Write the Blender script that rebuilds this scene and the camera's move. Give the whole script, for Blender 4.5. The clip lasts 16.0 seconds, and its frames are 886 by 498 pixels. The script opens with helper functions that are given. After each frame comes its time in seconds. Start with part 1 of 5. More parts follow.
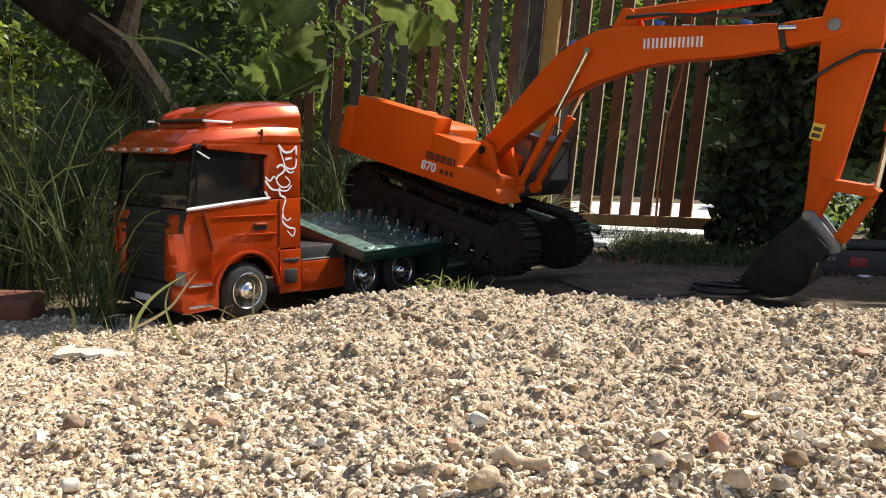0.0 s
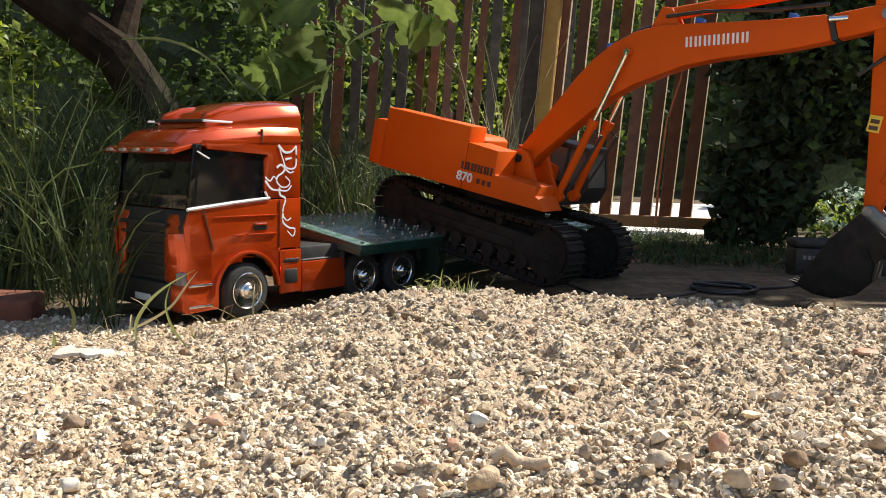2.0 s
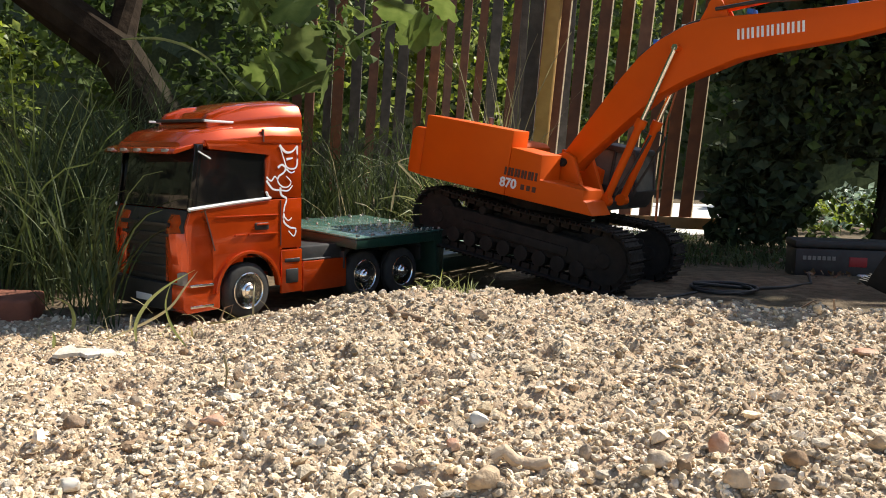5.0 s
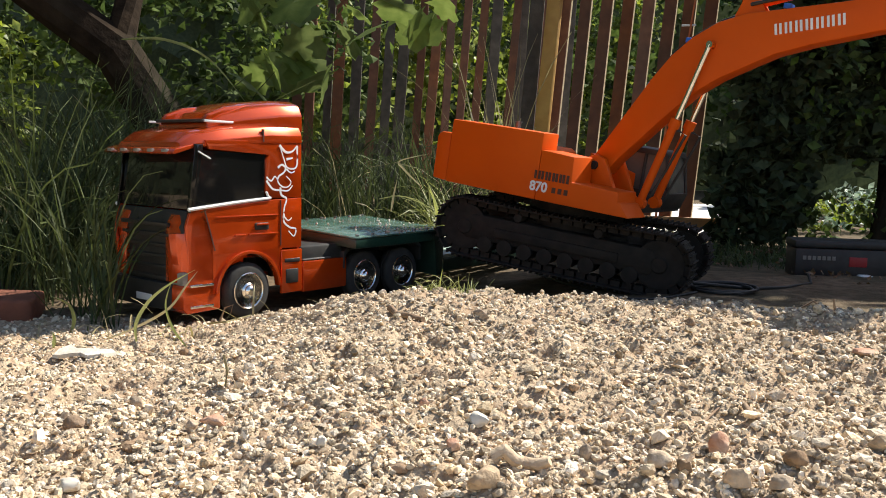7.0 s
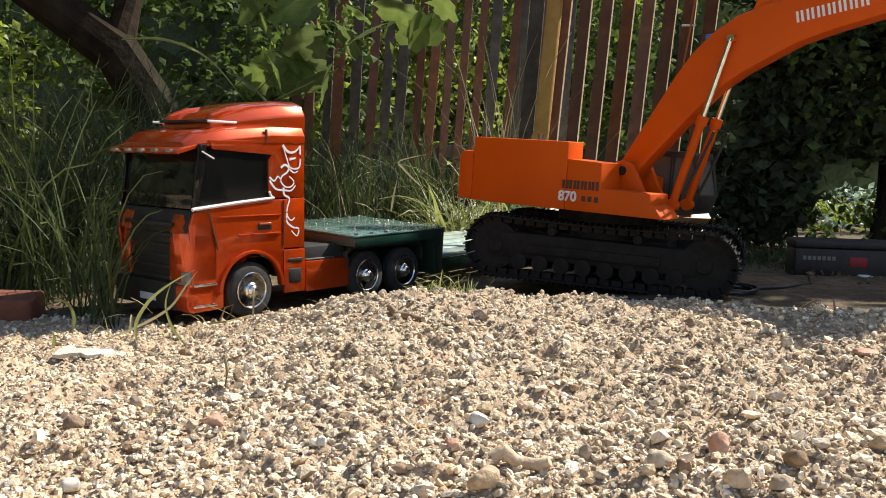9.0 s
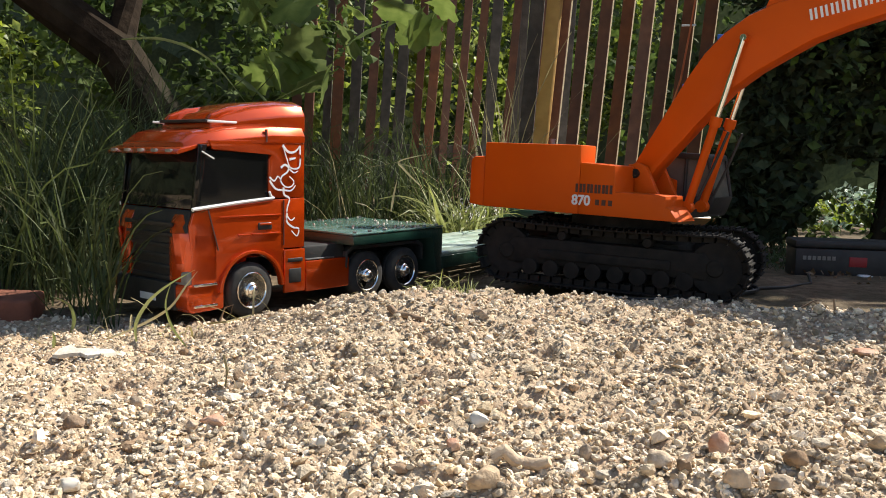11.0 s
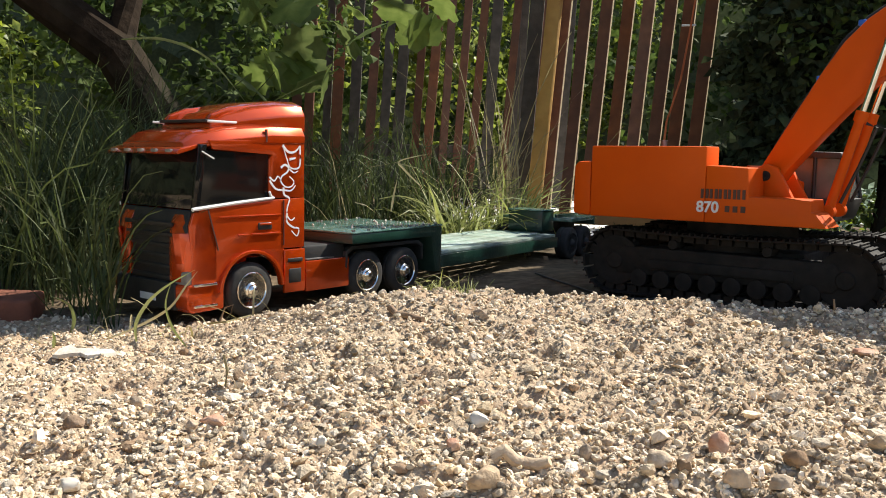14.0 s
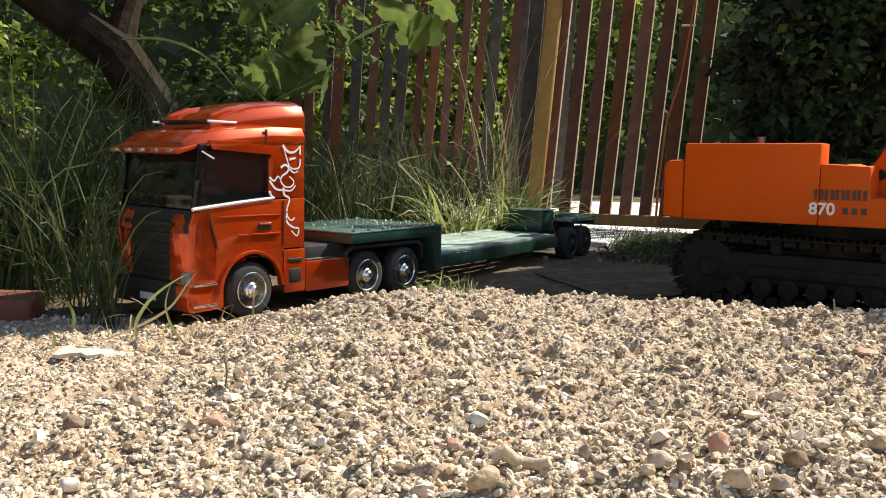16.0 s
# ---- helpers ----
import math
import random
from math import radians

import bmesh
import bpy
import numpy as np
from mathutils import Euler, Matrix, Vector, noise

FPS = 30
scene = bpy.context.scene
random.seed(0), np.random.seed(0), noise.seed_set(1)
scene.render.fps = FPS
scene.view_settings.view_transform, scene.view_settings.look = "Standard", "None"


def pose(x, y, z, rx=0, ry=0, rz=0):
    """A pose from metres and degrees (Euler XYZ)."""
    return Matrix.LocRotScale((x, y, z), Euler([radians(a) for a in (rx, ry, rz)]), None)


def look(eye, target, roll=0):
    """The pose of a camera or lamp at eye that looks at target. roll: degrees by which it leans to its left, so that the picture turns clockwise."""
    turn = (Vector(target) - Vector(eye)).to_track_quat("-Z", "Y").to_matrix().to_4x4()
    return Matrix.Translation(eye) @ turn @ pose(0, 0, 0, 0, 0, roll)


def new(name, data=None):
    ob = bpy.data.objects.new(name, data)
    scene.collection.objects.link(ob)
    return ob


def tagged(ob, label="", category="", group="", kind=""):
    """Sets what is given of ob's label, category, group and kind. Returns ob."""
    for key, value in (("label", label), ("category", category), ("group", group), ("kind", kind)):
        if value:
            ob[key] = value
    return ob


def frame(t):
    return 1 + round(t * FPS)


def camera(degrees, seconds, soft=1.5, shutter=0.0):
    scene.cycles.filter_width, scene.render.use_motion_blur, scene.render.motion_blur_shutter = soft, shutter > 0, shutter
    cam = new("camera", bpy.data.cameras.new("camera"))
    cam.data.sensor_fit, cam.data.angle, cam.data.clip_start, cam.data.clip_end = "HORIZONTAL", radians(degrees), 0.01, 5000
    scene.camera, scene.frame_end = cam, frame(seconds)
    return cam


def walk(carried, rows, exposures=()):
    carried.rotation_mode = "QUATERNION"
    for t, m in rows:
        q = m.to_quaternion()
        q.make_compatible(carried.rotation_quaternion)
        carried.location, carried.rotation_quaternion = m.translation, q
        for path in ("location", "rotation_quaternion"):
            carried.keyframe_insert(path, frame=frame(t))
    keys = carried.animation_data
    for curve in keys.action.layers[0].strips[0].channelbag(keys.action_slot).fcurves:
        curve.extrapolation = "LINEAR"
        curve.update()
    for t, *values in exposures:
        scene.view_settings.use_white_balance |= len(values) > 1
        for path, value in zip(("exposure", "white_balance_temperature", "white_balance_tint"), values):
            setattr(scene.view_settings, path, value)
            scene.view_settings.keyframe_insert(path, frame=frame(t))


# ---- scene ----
cam = camera(55.2, 16.0, 0.95)
CAM = look((0, 0, 0.243), (0, 1, 0.1365), 1.25)
walk(cam, [(0, CAM), (16.0, CAM)], [(0, 0.8), (16.0, 0.8)])

# ---- sky and sun ----
SUN_TO = Vector((0.57, 0.40, 0.72)).normalized()
world = bpy.data.worlds.new("sky")
scene.world = world
world.use_nodes = True
_n = world.node_tree.nodes
_sky = _n.new("ShaderNodeTexSky")
_sky.sky_type, _sky.sun_disc = "NISHITA", False
_sky.sun_elevation = math.asin(SUN_TO.z)
_sky.sun_rotation = math.atan2(SUN_TO.x, SUN_TO.y)
world.node_tree.links.new(_sky.outputs[0], _n["Background"].inputs[0])
_n["Background"].inputs[1].default_value = 0.11
_sd = bpy.data.lights.new("sun", "SUN")
_sd.energy, _sd.angle, _sd.color = 5.0, radians(0.5), (1.0, 0.95, 0.84)
sun = new("sun", _sd)
sun.matrix_world = look((0, 0, 8), Vector((0, 0, 8)) - SUN_TO)


# ---- materials ----
def mat(name, a, b=None, rough=0.6, metal=0.0, scale=40, bump=0.0, bump_scale=None, coat=0.0, detail=4, per=None, spread=0.0, trans=0.0, dirt=None, dirt_amount=0.0, spec=0.5, tint=0.12, coat_rough=0.035):
    """Two colours mixed by noise, a second coarse stain layer, bump, and a variation per island or per object."""
    m = bpy.data.materials.new(name)
    m.use_nodes = True
    t = m.node_tree
    bs = t.nodes["Principled BSDF"]
    bs.inputs["Roughness"].default_value, bs.inputs["Metallic"].default_value = rough, metal
    bs.inputs["Specular IOR Level"].default_value = spec
    bs.inputs["Coat Weight"].default_value, bs.inputs["Coat Roughness"].default_value = coat, coat_rough
    tc = t.nodes.new("ShaderNodeTexCoord")
    nz = t.nodes.new("ShaderNodeTexNoise")
    nz.inputs["Scale"].default_value, nz.inputs["Detail"].default_value = scale, detail
    t.links.new(tc.outputs["Object"], nz.inputs["Vector"])
    rp = t.nodes.new("ShaderNodeValToRGB")
    rp.color_ramp.elements[0].position, rp.color_ramp.elements[1].position = 0.32, 0.68
    rp.color_ramp.elements[0].color, rp.color_ramp.elements[1].color = (*a, 1), (*(b or a), 1)
    t.links.new(nz.outputs["Fac"], rp.inputs["Fac"])
    col = rp.outputs["Color"]
    if dirt:
        n2 = t.nodes.new("ShaderNodeTexNoise")
        n2.inputs["Scale"].default_value, n2.inputs["Detail"].default_value = scale * 0.17, 6
        t.links.new(tc.outputs["Object"], n2.inputs["Vector"])
        mr = t.nodes.new("ShaderNodeMapRange")
        mr.inputs["From Min"].default_value, mr.inputs["From Max"].default_value, mr.inputs["To Max"].default_value = 0.45, 0.72, dirt_amount
        t.links.new(n2.outputs["Fac"], mr.inputs["Value"])
        mx = t.nodes.new("ShaderNodeMix")
        mx.data_type = "RGBA"
        t.links.new(mr.outputs["Result"], mx.inputs[0])
        t.links.new(col, mx.inputs[6])
        mx.inputs[7].default_value = (*dirt, 1)
        col = mx.outputs[2]
    if per:
        if per == "island":
            src = t.nodes.new("ShaderNodeNewGeometry").outputs["Random Per Island"]
        else:
            src = t.nodes.new("ShaderNodeObjectInfo").outputs["Random"]
        mr = t.nodes.new("ShaderNodeMapRange")
        mr.inputs["To Min"].default_value, mr.inputs["To Max"].default_value = 1 - spread, 1 + spread
        t.links.new(src, mr.inputs["Value"])
        hs = t.nodes.new("ShaderNodeHueSaturation")
        wn = t.nodes.new("ShaderNodeTexWhiteNoise")
        wn.noise_dimensions = "1D"
        ms = t.nodes.new("ShaderNodeMapRange")
        ms.inputs["To Min"].default_value, ms.inputs["To Max"].default_value = 1 - tint, 1 + tint
        t.links.new(src, wn.inputs["W"])
        t.links.new(wn.outputs["Value"], ms.inputs["Value"])
        t.links.new(ms.outputs["Result"], hs.inputs["Saturation"])
        t.links.new(mr.outputs["Result"], hs.inputs["Value"])
        t.links.new(col, hs.inputs["Color"])
        col = hs.outputs["Color"]
    t.links.new(col, bs.inputs["Base Color"])
    if bump:
        nb = t.nodes.new("ShaderNodeTexNoise")
        nb.inputs["Scale"].default_value, nb.inputs["Detail"].default_value = bump_scale or scale * 2, 5
        t.links.new(tc.outputs["Object"], nb.inputs["Vector"])
        bp = t.nodes.new("ShaderNodeBump")
        bp.inputs["Strength"].default_value, bp.inputs["Distance"].default_value = bump, 0.004
        t.links.new(nb.outputs["Fac"], bp.inputs["Height"])
        t.links.new(bp.outputs["Normal"], bs.inputs["Normal"])
    if trans:
        tr = t.nodes.new("ShaderNodeBsdfTranslucent")
        t.links.new(col, tr.inputs["Color"])
        ms = t.nodes.new("ShaderNodeMixShader")
        ms.inputs[0].default_value = trans
        t.links.new(bs.outputs[0], ms.inputs[1])
        t.links.new(tr.outputs[0], ms.inputs[2])
        t.links.new(ms.outputs[0], t.nodes["Material Output"].inputs["Surface"])
    return m


M_GRAVEL = mat("gravel", (0.27, 0.19, 0.12), (0.54, 0.42, 0.285), 0.95, scale=170, bump=0.8, bump_scale=260, dirt=(0.34, 0.2, 0.115), dirt_amount=0.55)
M_STONE = mat("stone", (0.5, 0.385, 0.26), (0.78, 0.65, 0.48), 0.9, scale=90, bump=0.5, bump_scale=400, per="island", spread=0.6, tint=0.22)
M_ROCK = mat("rock", (0.32, 0.22, 0.135), (0.56, 0.43, 0.295), 0.9, scale=70, bump=0.5, bump_scale=250, per="object", spread=0.3)
M_ORANGE = mat("orange_paint", (0.63, 0.083, 0.002), (0.69, 0.1, 0.003), 0.55, scale=9, bump=0.04, bump_scale=120, coat=0.03, spec=0.12, dirt=(0.5, 0.1, 0.025), dirt_amount=0.4)
M_TRUCK = mat("metallic_orange_paint", (0.56, 0.056, 0.003), (0.62, 0.068, 0.005), 0.22, coat_rough=0.09, metal=0.5, scale=60, coat=1.0, spec=0.35, dirt=(0.4, 0.055, 0.01), dirt_amount=0.3)
M_BLACK = mat("black_plastic", (0.012, 0.012, 0.012), (0.025, 0.024, 0.022), 0.55, scale=50, bump=0.1, dirt=(0.06, 0.05, 0.04), dirt_amount=0.4)
M_RUBBER = mat("tyre_rubber", (0.014, 0.014, 0.014), (0.03, 0.028, 0.026), 0.8, scale=80, bump=0.2, dirt=(0.09, 0.075, 0.055), dirt_amount=0.35)
M_STEEL = mat("dark_track_steel", (0.012, 0.011, 0.01), (0.026, 0.022, 0.018), 0.75, metal=0.0, spec=0.2, scale=60, bump=0.3, dirt=(0.05, 0.036, 0.026), dirt_amount=0.25)
M_CHROME = mat("chrome", (0.85, 0.85, 0.84), (0.7, 0.69, 0.67), 0.12, metal=1.0, scale=60)
M_RIM = mat("polished_rim", (0.92, 0.91, 0.88), (0.84, 0.83, 0.79), 0.2, metal=1.0, scale=60)
M_GREY = mat("grey_steel", (0.16, 0.155, 0.15), (0.25, 0.245, 0.235), 0.45, metal=0.7, scale=60, bump=0.1)
M_GLASS = mat("tinted_glass", (0.006, 0.006, 0.006), (0.009, 0.009, 0.009), 0.06, scale=4)
M_WHITE = mat("white_marking", (0.75, 0.75, 0.73), (0.8, 0.8, 0.78), 0.5, scale=40)
M_SILVER = mat("silver_decal_and_glint", (0.74, 0.74, 0.72), (0.8, 0.8, 0.78), 0.4, metal=0.0, scale=40)
M_DECAL = mat("dark_decal", (0.06, 0.02, 0.012), (0.08, 0.03, 0.02), 0.5, scale=40)
M_YELLOW = mat("yellow_sticker", (0.75, 0.5, 0.03), (0.8, 0.55, 0.05), 0.5, scale=60)
M_BLUE = mat("blue_fitting", (0.02, 0.12, 0.5), (0.03, 0.16, 0.6), 0.4, scale=60)
M_RED = mat("red_plastic", (0.25, 0.012, 0.015), (0.3, 0.02, 0.02), 0.5, scale=60)
M_GREEN = mat("green_painted_steel", (0.007, 0.032, 0.022), (0.014, 0.05, 0.035), 0.3, scale=45, bump=0.25, bump_scale=200, coat=0.3, dirt=(0.05, 0.06, 0.042), dirt_amount=0.5)
# Plank green raised towards white, with sky glare put into the colour.
M_PLANK = mat("green_stained_plank", (0.26, 0.37, 0.3), (0.5, 0.58, 0.53), 0.28, scale=50, bump=0.3, per="object", spread=0.25, dirt=(0.25, 0.25, 0.2), dirt_amount=0.5)
M_FENCE = mat("fence_wood", (0.125, 0.045, 0.023), (0.2, 0.078, 0.037), 0.75, scale=25, bump=0.4, bump_scale=60, per="object", spread=0.3, dirt=(0.1, 0.07, 0.05), dirt_amount=0.6)
M_POST = mat("post_wood", (0.5, 0.27, 0.065), (0.62, 0.36, 0.1), 0.75, scale=18, bump=0.4, dirt=(0.25, 0.16, 0.08), dirt_amount=0.5)
M_LITTER = mat("dead_leaf", (0.1, 0.06, 0.03), (0.22, 0.14, 0.07), 0.85, scale=60, per="island", spread=0.4)
# Sun on the pickets' right edges, put into the wood colour.
M_SUNEDGE = mat("sunlit_wood_edge", (0.5, 0.38, 0.22), (0.66, 0.52, 0.32), 0.7, scale=30, bump=0.3)
M_RAIL = mat("ochre_stained_rail", (0.26, 0.12, 0.03), (0.36, 0.18, 0.05), 0.7, scale=20, bump=0.4, dirt=(0.14, 0.09, 0.05), dirt_amount=0.5)
M_SOIL = mat("dark_soil", (0.075, 0.052, 0.03), (0.17, 0.125, 0.078), 0.95, spec=0.2, scale=45, bump=0.9, bump_scale=140, dirt=(0.04, 0.04, 0.02), dirt_amount=0.7)
M_BARK = mat("bark", (0.016, 0.01, 0.006), (0.036, 0.023, 0.014), 0.95, spec=0.12, scale=25, bump=1.0, bump_scale=50, dirt=(0.03, 0.034, 0.02), dirt_amount=0.5)
M_GREYWOOD = mat("weathered_wood", (0.055, 0.045, 0.036), (0.12, 0.1, 0.08), 0.9, scale=20, bump=0.8, bump_scale=45, dirt=(0.07, 0.06, 0.05), dirt_amount=0.6)
M_GRASS = mat("grass_blade", (0.048, 0.068, 0.022), (0.1, 0.12, 0.044), 0.65, spec=0.25, scale=20, per="island", spread=0.5, trans=0.3)
M_STRAW = mat("dry_grass", (0.3, 0.26, 0.12), (0.42, 0.36, 0.2), 0.6, scale=20, per="island", spread=0.35, trans=0.3)
M_LEAF = mat("leaf", (0.05, 0.085, 0.02), (0.1, 0.14, 0.036), 0.7, spec=0.15, scale=30, per="island", spread=0.5, trans=0.4)
# Lit copy of the leaf material: sunlight is put into the brighter green.
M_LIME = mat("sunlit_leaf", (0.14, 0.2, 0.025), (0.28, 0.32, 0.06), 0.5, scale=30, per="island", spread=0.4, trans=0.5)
M_DARKLEAF = mat("dark_leaf", (0.034, 0.047, 0.022), (0.06, 0.078, 0.035), 0.85, spec=0.25, scale=30, per="island", spread=0.5, trans=0.2)
M_VINE = mat("vine_leaf", (0.085, 0.12, 0.03), (0.15, 0.19, 0.055), 0.65, spec=0.2, scale=30, per="island", spread=0.3, trans=0.42, bump=0.2)
M_TERRA = mat("terracotta", (0.15, 0.05, 0.028), (0.22, 0.075, 0.04), 0.85, scale=50, bump=0.4)
M_CONCRETE = mat("pale_concrete", (0.62, 0.6, 0.56), (0.74, 0.72, 0.68), 0.85, scale=12, bump=0.3, dirt=(0.45, 0.42, 0.36), dirt_amount=0.5)
M_PALE = mat("pale_bark_chip", (0.5, 0.45, 0.37), (0.7, 0.65, 0.56), 0.8, scale=60, bump=0.4)
M_TWIG = mat("twig", (0.2, 0.12, 0.07), (0.3, 0.2, 0.12), 0.85, scale=60, bump=0.5)

# Grass material again, with sunlight put in as a paler yellow-green.
M_GRASSLIT = mat("sunlit_grass_blade", (0.2, 0.24, 0.06), (0.36, 0.37, 0.13), 0.5, scale=20, per="island", spread=0.35, trans=0.4)
# Bluish leaf made pale by putting its sunlight into the colour.
M_PALELEAF = mat("sunlit_pale_leaf", (0.2, 0.3, 0.22), (0.34, 0.42, 0.32), 0.45, scale=30, per="island", spread=0.4, trans=0.3)
M_PINK = mat("pink_stone", (0.4, 0.17, 0.09), (0.56, 0.36, 0.25), 0.9, scale=80, bump=0.4, bump_scale=250, dirt=(0.6, 0.5, 0.4), dirt_amount=0.6)
M_DARKROCK = mat("brown_rock", (0.19, 0.12, 0.07), (0.34, 0.235, 0.15), 0.92, scale=80, bump=0.5, bump_scale=250, per="object", spread=0.2)
M_REDSTEM = mat("red_stem", (0.52, 0.12, 0.035), (0.62, 0.17, 0.05), 0.6, scale=30, bump=0.2)


# ---- mesh helpers ----
def mesh_ob(name, bm, material, parent=None, label="", smooth=True):
    me = bpy.data.meshes.new(name)
    bm.normal_update()
    bm.to_mesh(me)
    bm.free()
    me.materials.append(material)
    if smooth:
        me.polygons.foreach_set("use_smooth", [True] * len(me.polygons))
        me.set_sharp_from_angle(angle=radians(38))
    ob = new(name, me)
    if parent:
        ob.parent = parent
    if label:
        tagged(ob, label)
    return ob


def part(name, bm, material, parent, label=""):
    return mesh_ob(name, bm, material, parent, label)


def thing(name, label, category, m=None, group="", kind=""):
    ob = new(name)
    ob.empty_display_size = 0.05
    if m:
        ob.matrix_world = m
    return tagged(ob, label, category, group, kind)


def merge(*bms):
    out = bmesh.new()
    for b in bms:
        me = bpy.data.meshes.new("tmp")
        b.to_mesh(me)
        b.free()
        out.from_mesh(me)
        bpy.data.meshes.remove(me)
    return out


def bevel(bm, w, seg=2):
    if w:
        bm.normal_update()
        edges = [e for e in bm.edges if len(e.link_faces) == 2 and e.calc_face_angle(0) > 0.35]
        bmesh.ops.bevel(bm, geom=edges, offset=w, segments=seg, profile=0.5, affect="EDGES", clamp_overlap=True)
    return bm


def box(x0, y0, z0, x1, y1, z1, w=0.0, seg=2):
    bm = bmesh.new()
    bmesh.ops.create_cube(bm, size=1)
    for v in bm.verts:
        v.co = Vector(((x0 + x1) / 2 + v.co.x * (x1 - x0), (y0 + y1) / 2 + v.co.y * (y1 - y0), (z0 + z1) / 2 + v.co.z * (z1 - z0)))
    return bevel(bm, w, seg)


def prism(profile, y0, y1, w=0.0, seg=2):
    """A plate with this outline in x and z, from y0 to y1."""
    bm = bmesh.new()
    a = [bm.verts.new((x, y0, z)) for x, z in profile]
    b = [bm.verts.new((x, y1, z)) for x, z in profile]
    n = len(profile)
    bm.faces.new(a)
    bm.faces.new(b[::-1])
    for i in range(n):
        bm.faces.new((a[i], b[i], b[(i + 1) % n], a[(i + 1) % n]))
    bmesh.ops.recalc_face_normals(bm, faces=bm.faces)
    return bevel(bm, w, seg)


def slab(outline, z0, z1, w=0.004):
    """A level plate with this outline in x and y."""
    bm = bmesh.new()
    lo, hi = [bm.verts.new((x, y, z0)) for x, y in outline], [bm.verts.new((x, y, z1)) for x, y in outline]
    n = len(outline)
    bm.faces.new(lo[::-1])
    bm.faces.new(hi)
    for i in range(n):
        bm.faces.new((lo[i], lo[(i + 1) % n], hi[(i + 1) % n], hi[i]))
    bmesh.ops.recalc_face_normals(bm, faces=bm.faces)
    return bevel(bm, w, 1)


def rod(p0, p1, r, r1=None, seg=14, w=0.0):
    p0, p1 = Vector(p0), Vector(p1)
    bm = bmesh.new()
    bmesh.ops.create_cone(bm, cap_ends=True, segments=seg, radius1=r, radius2=r if r1 is None else r1, depth=(p1 - p0).length)
    bmesh.ops.transform(bm, matrix=Matrix.Translation((p0 + p1) / 2) @ (p1 - p0).to_track_quat("Z", "Y").to_matrix().to_4x4(), verts=bm.verts)
    return bevel(bm, w, 1)


def tube(points, r, seg=8, ends=None):
    """A round tube along the points; radii may shrink to ends."""
    pts = [Vector(p) for p in points]
    bm = bmesh.new()
    rings = []
    for i, p in enumerate(pts):
        d = (pts[min(i + 1, len(pts) - 1)] - pts[max(i - 1, 0)]).normalized()
        q = d.to_track_quat("Z", "Y")
        k = i / (len(pts) - 1)
        rr = r + ((r if ends is None else ends) - r) * k
        rings.append([bm.verts.new(p + q @ Vector((rr * math.cos(2 * math.pi * j / seg), rr * math.sin(2 * math.pi * j / seg), 0))) for j in range(seg)])
    for a, b in zip(rings, rings[1:]):
        for j in range(seg):
            bm.faces.new((a[j], a[(j + 1) % seg], b[(j + 1) % seg], b[j]))
    bm.faces.new(rings[0][::-1])
    bm.faces.new(rings[-1])
    return bm


def curve_points(pts, n=5):
    """A smooth run of points through the given ones."""
    P = [Vector(p) for p in pts]
    out = []
    for i in range(len(P) - 1):
        a, b, c, d = P[max(i - 1, 0)], P[i], P[i + 1], P[min(i + 2, len(P) - 1)]
        for k in range(n):
            t = k / n
            out.append(0.5 * (2 * b + (c - a) * t + (2 * a - 5 * b + 4 * c - d) * t * t + (3 * b - a - 3 * c + d) * t ** 3))
    return out + [P[-1]]


def lathe(profile, seg=28, axis="Y"):
    """Turns a profile of (radius, along) about the axis."""
    bm = bmesh.new()
    rings = []
    for r, a in profile:
        ring = []
        for j in range(seg):
            c, s = r * math.cos(2 * math.pi * j / seg), r * math.sin(2 * math.pi * j / seg)
            ring.append(bm.verts.new((c, a, s) if axis == "Y" else (c, s, a)))
        rings.append(ring)
    for a, b in zip(rings, rings[1:]):
        for j in range(seg):
            bm.faces.new((a[j], b[j], b[(j + 1) % seg], a[(j + 1) % seg]))
    for ring in (rings[0], rings[-1]):
        if (ring[0].co - ring[seg // 2].co).length > 1e-4:
            bm.faces.new(ring)
    bmesh.ops.recalc_face_normals(bm, faces=bm.faces)
    return bm


def soup(name, verts, faces, material, label, category, kind="stuff", parent=None):
    me = bpy.data.meshes.new(name)
    me.from_pydata([tuple(v) for v in verts], [], faces)
    me.materials.append(material)
    ob = new(name, me)
    if parent:
        ob.parent = parent
        if label:
            tagged(ob, label)
    else:
        tagged(ob, label, category, "", kind)
    return ob


def smooth01(a):
    a = min(max(a, 0.0), 1.0)
    return a * a * (3 - 2 * a)


# ---- ground ----
def crest(x):
    """Depth and height of the gravel bank's crest at this x."""
    k = smooth01((x + 0.34) / 0.32)
    return 1.16 - 0.13 * k - 0.16 * smooth01((x - 0.1) / 0.5), 0.002 + 0.078 * k + 0.008 * smooth01((x - 0.2) / 0.4)


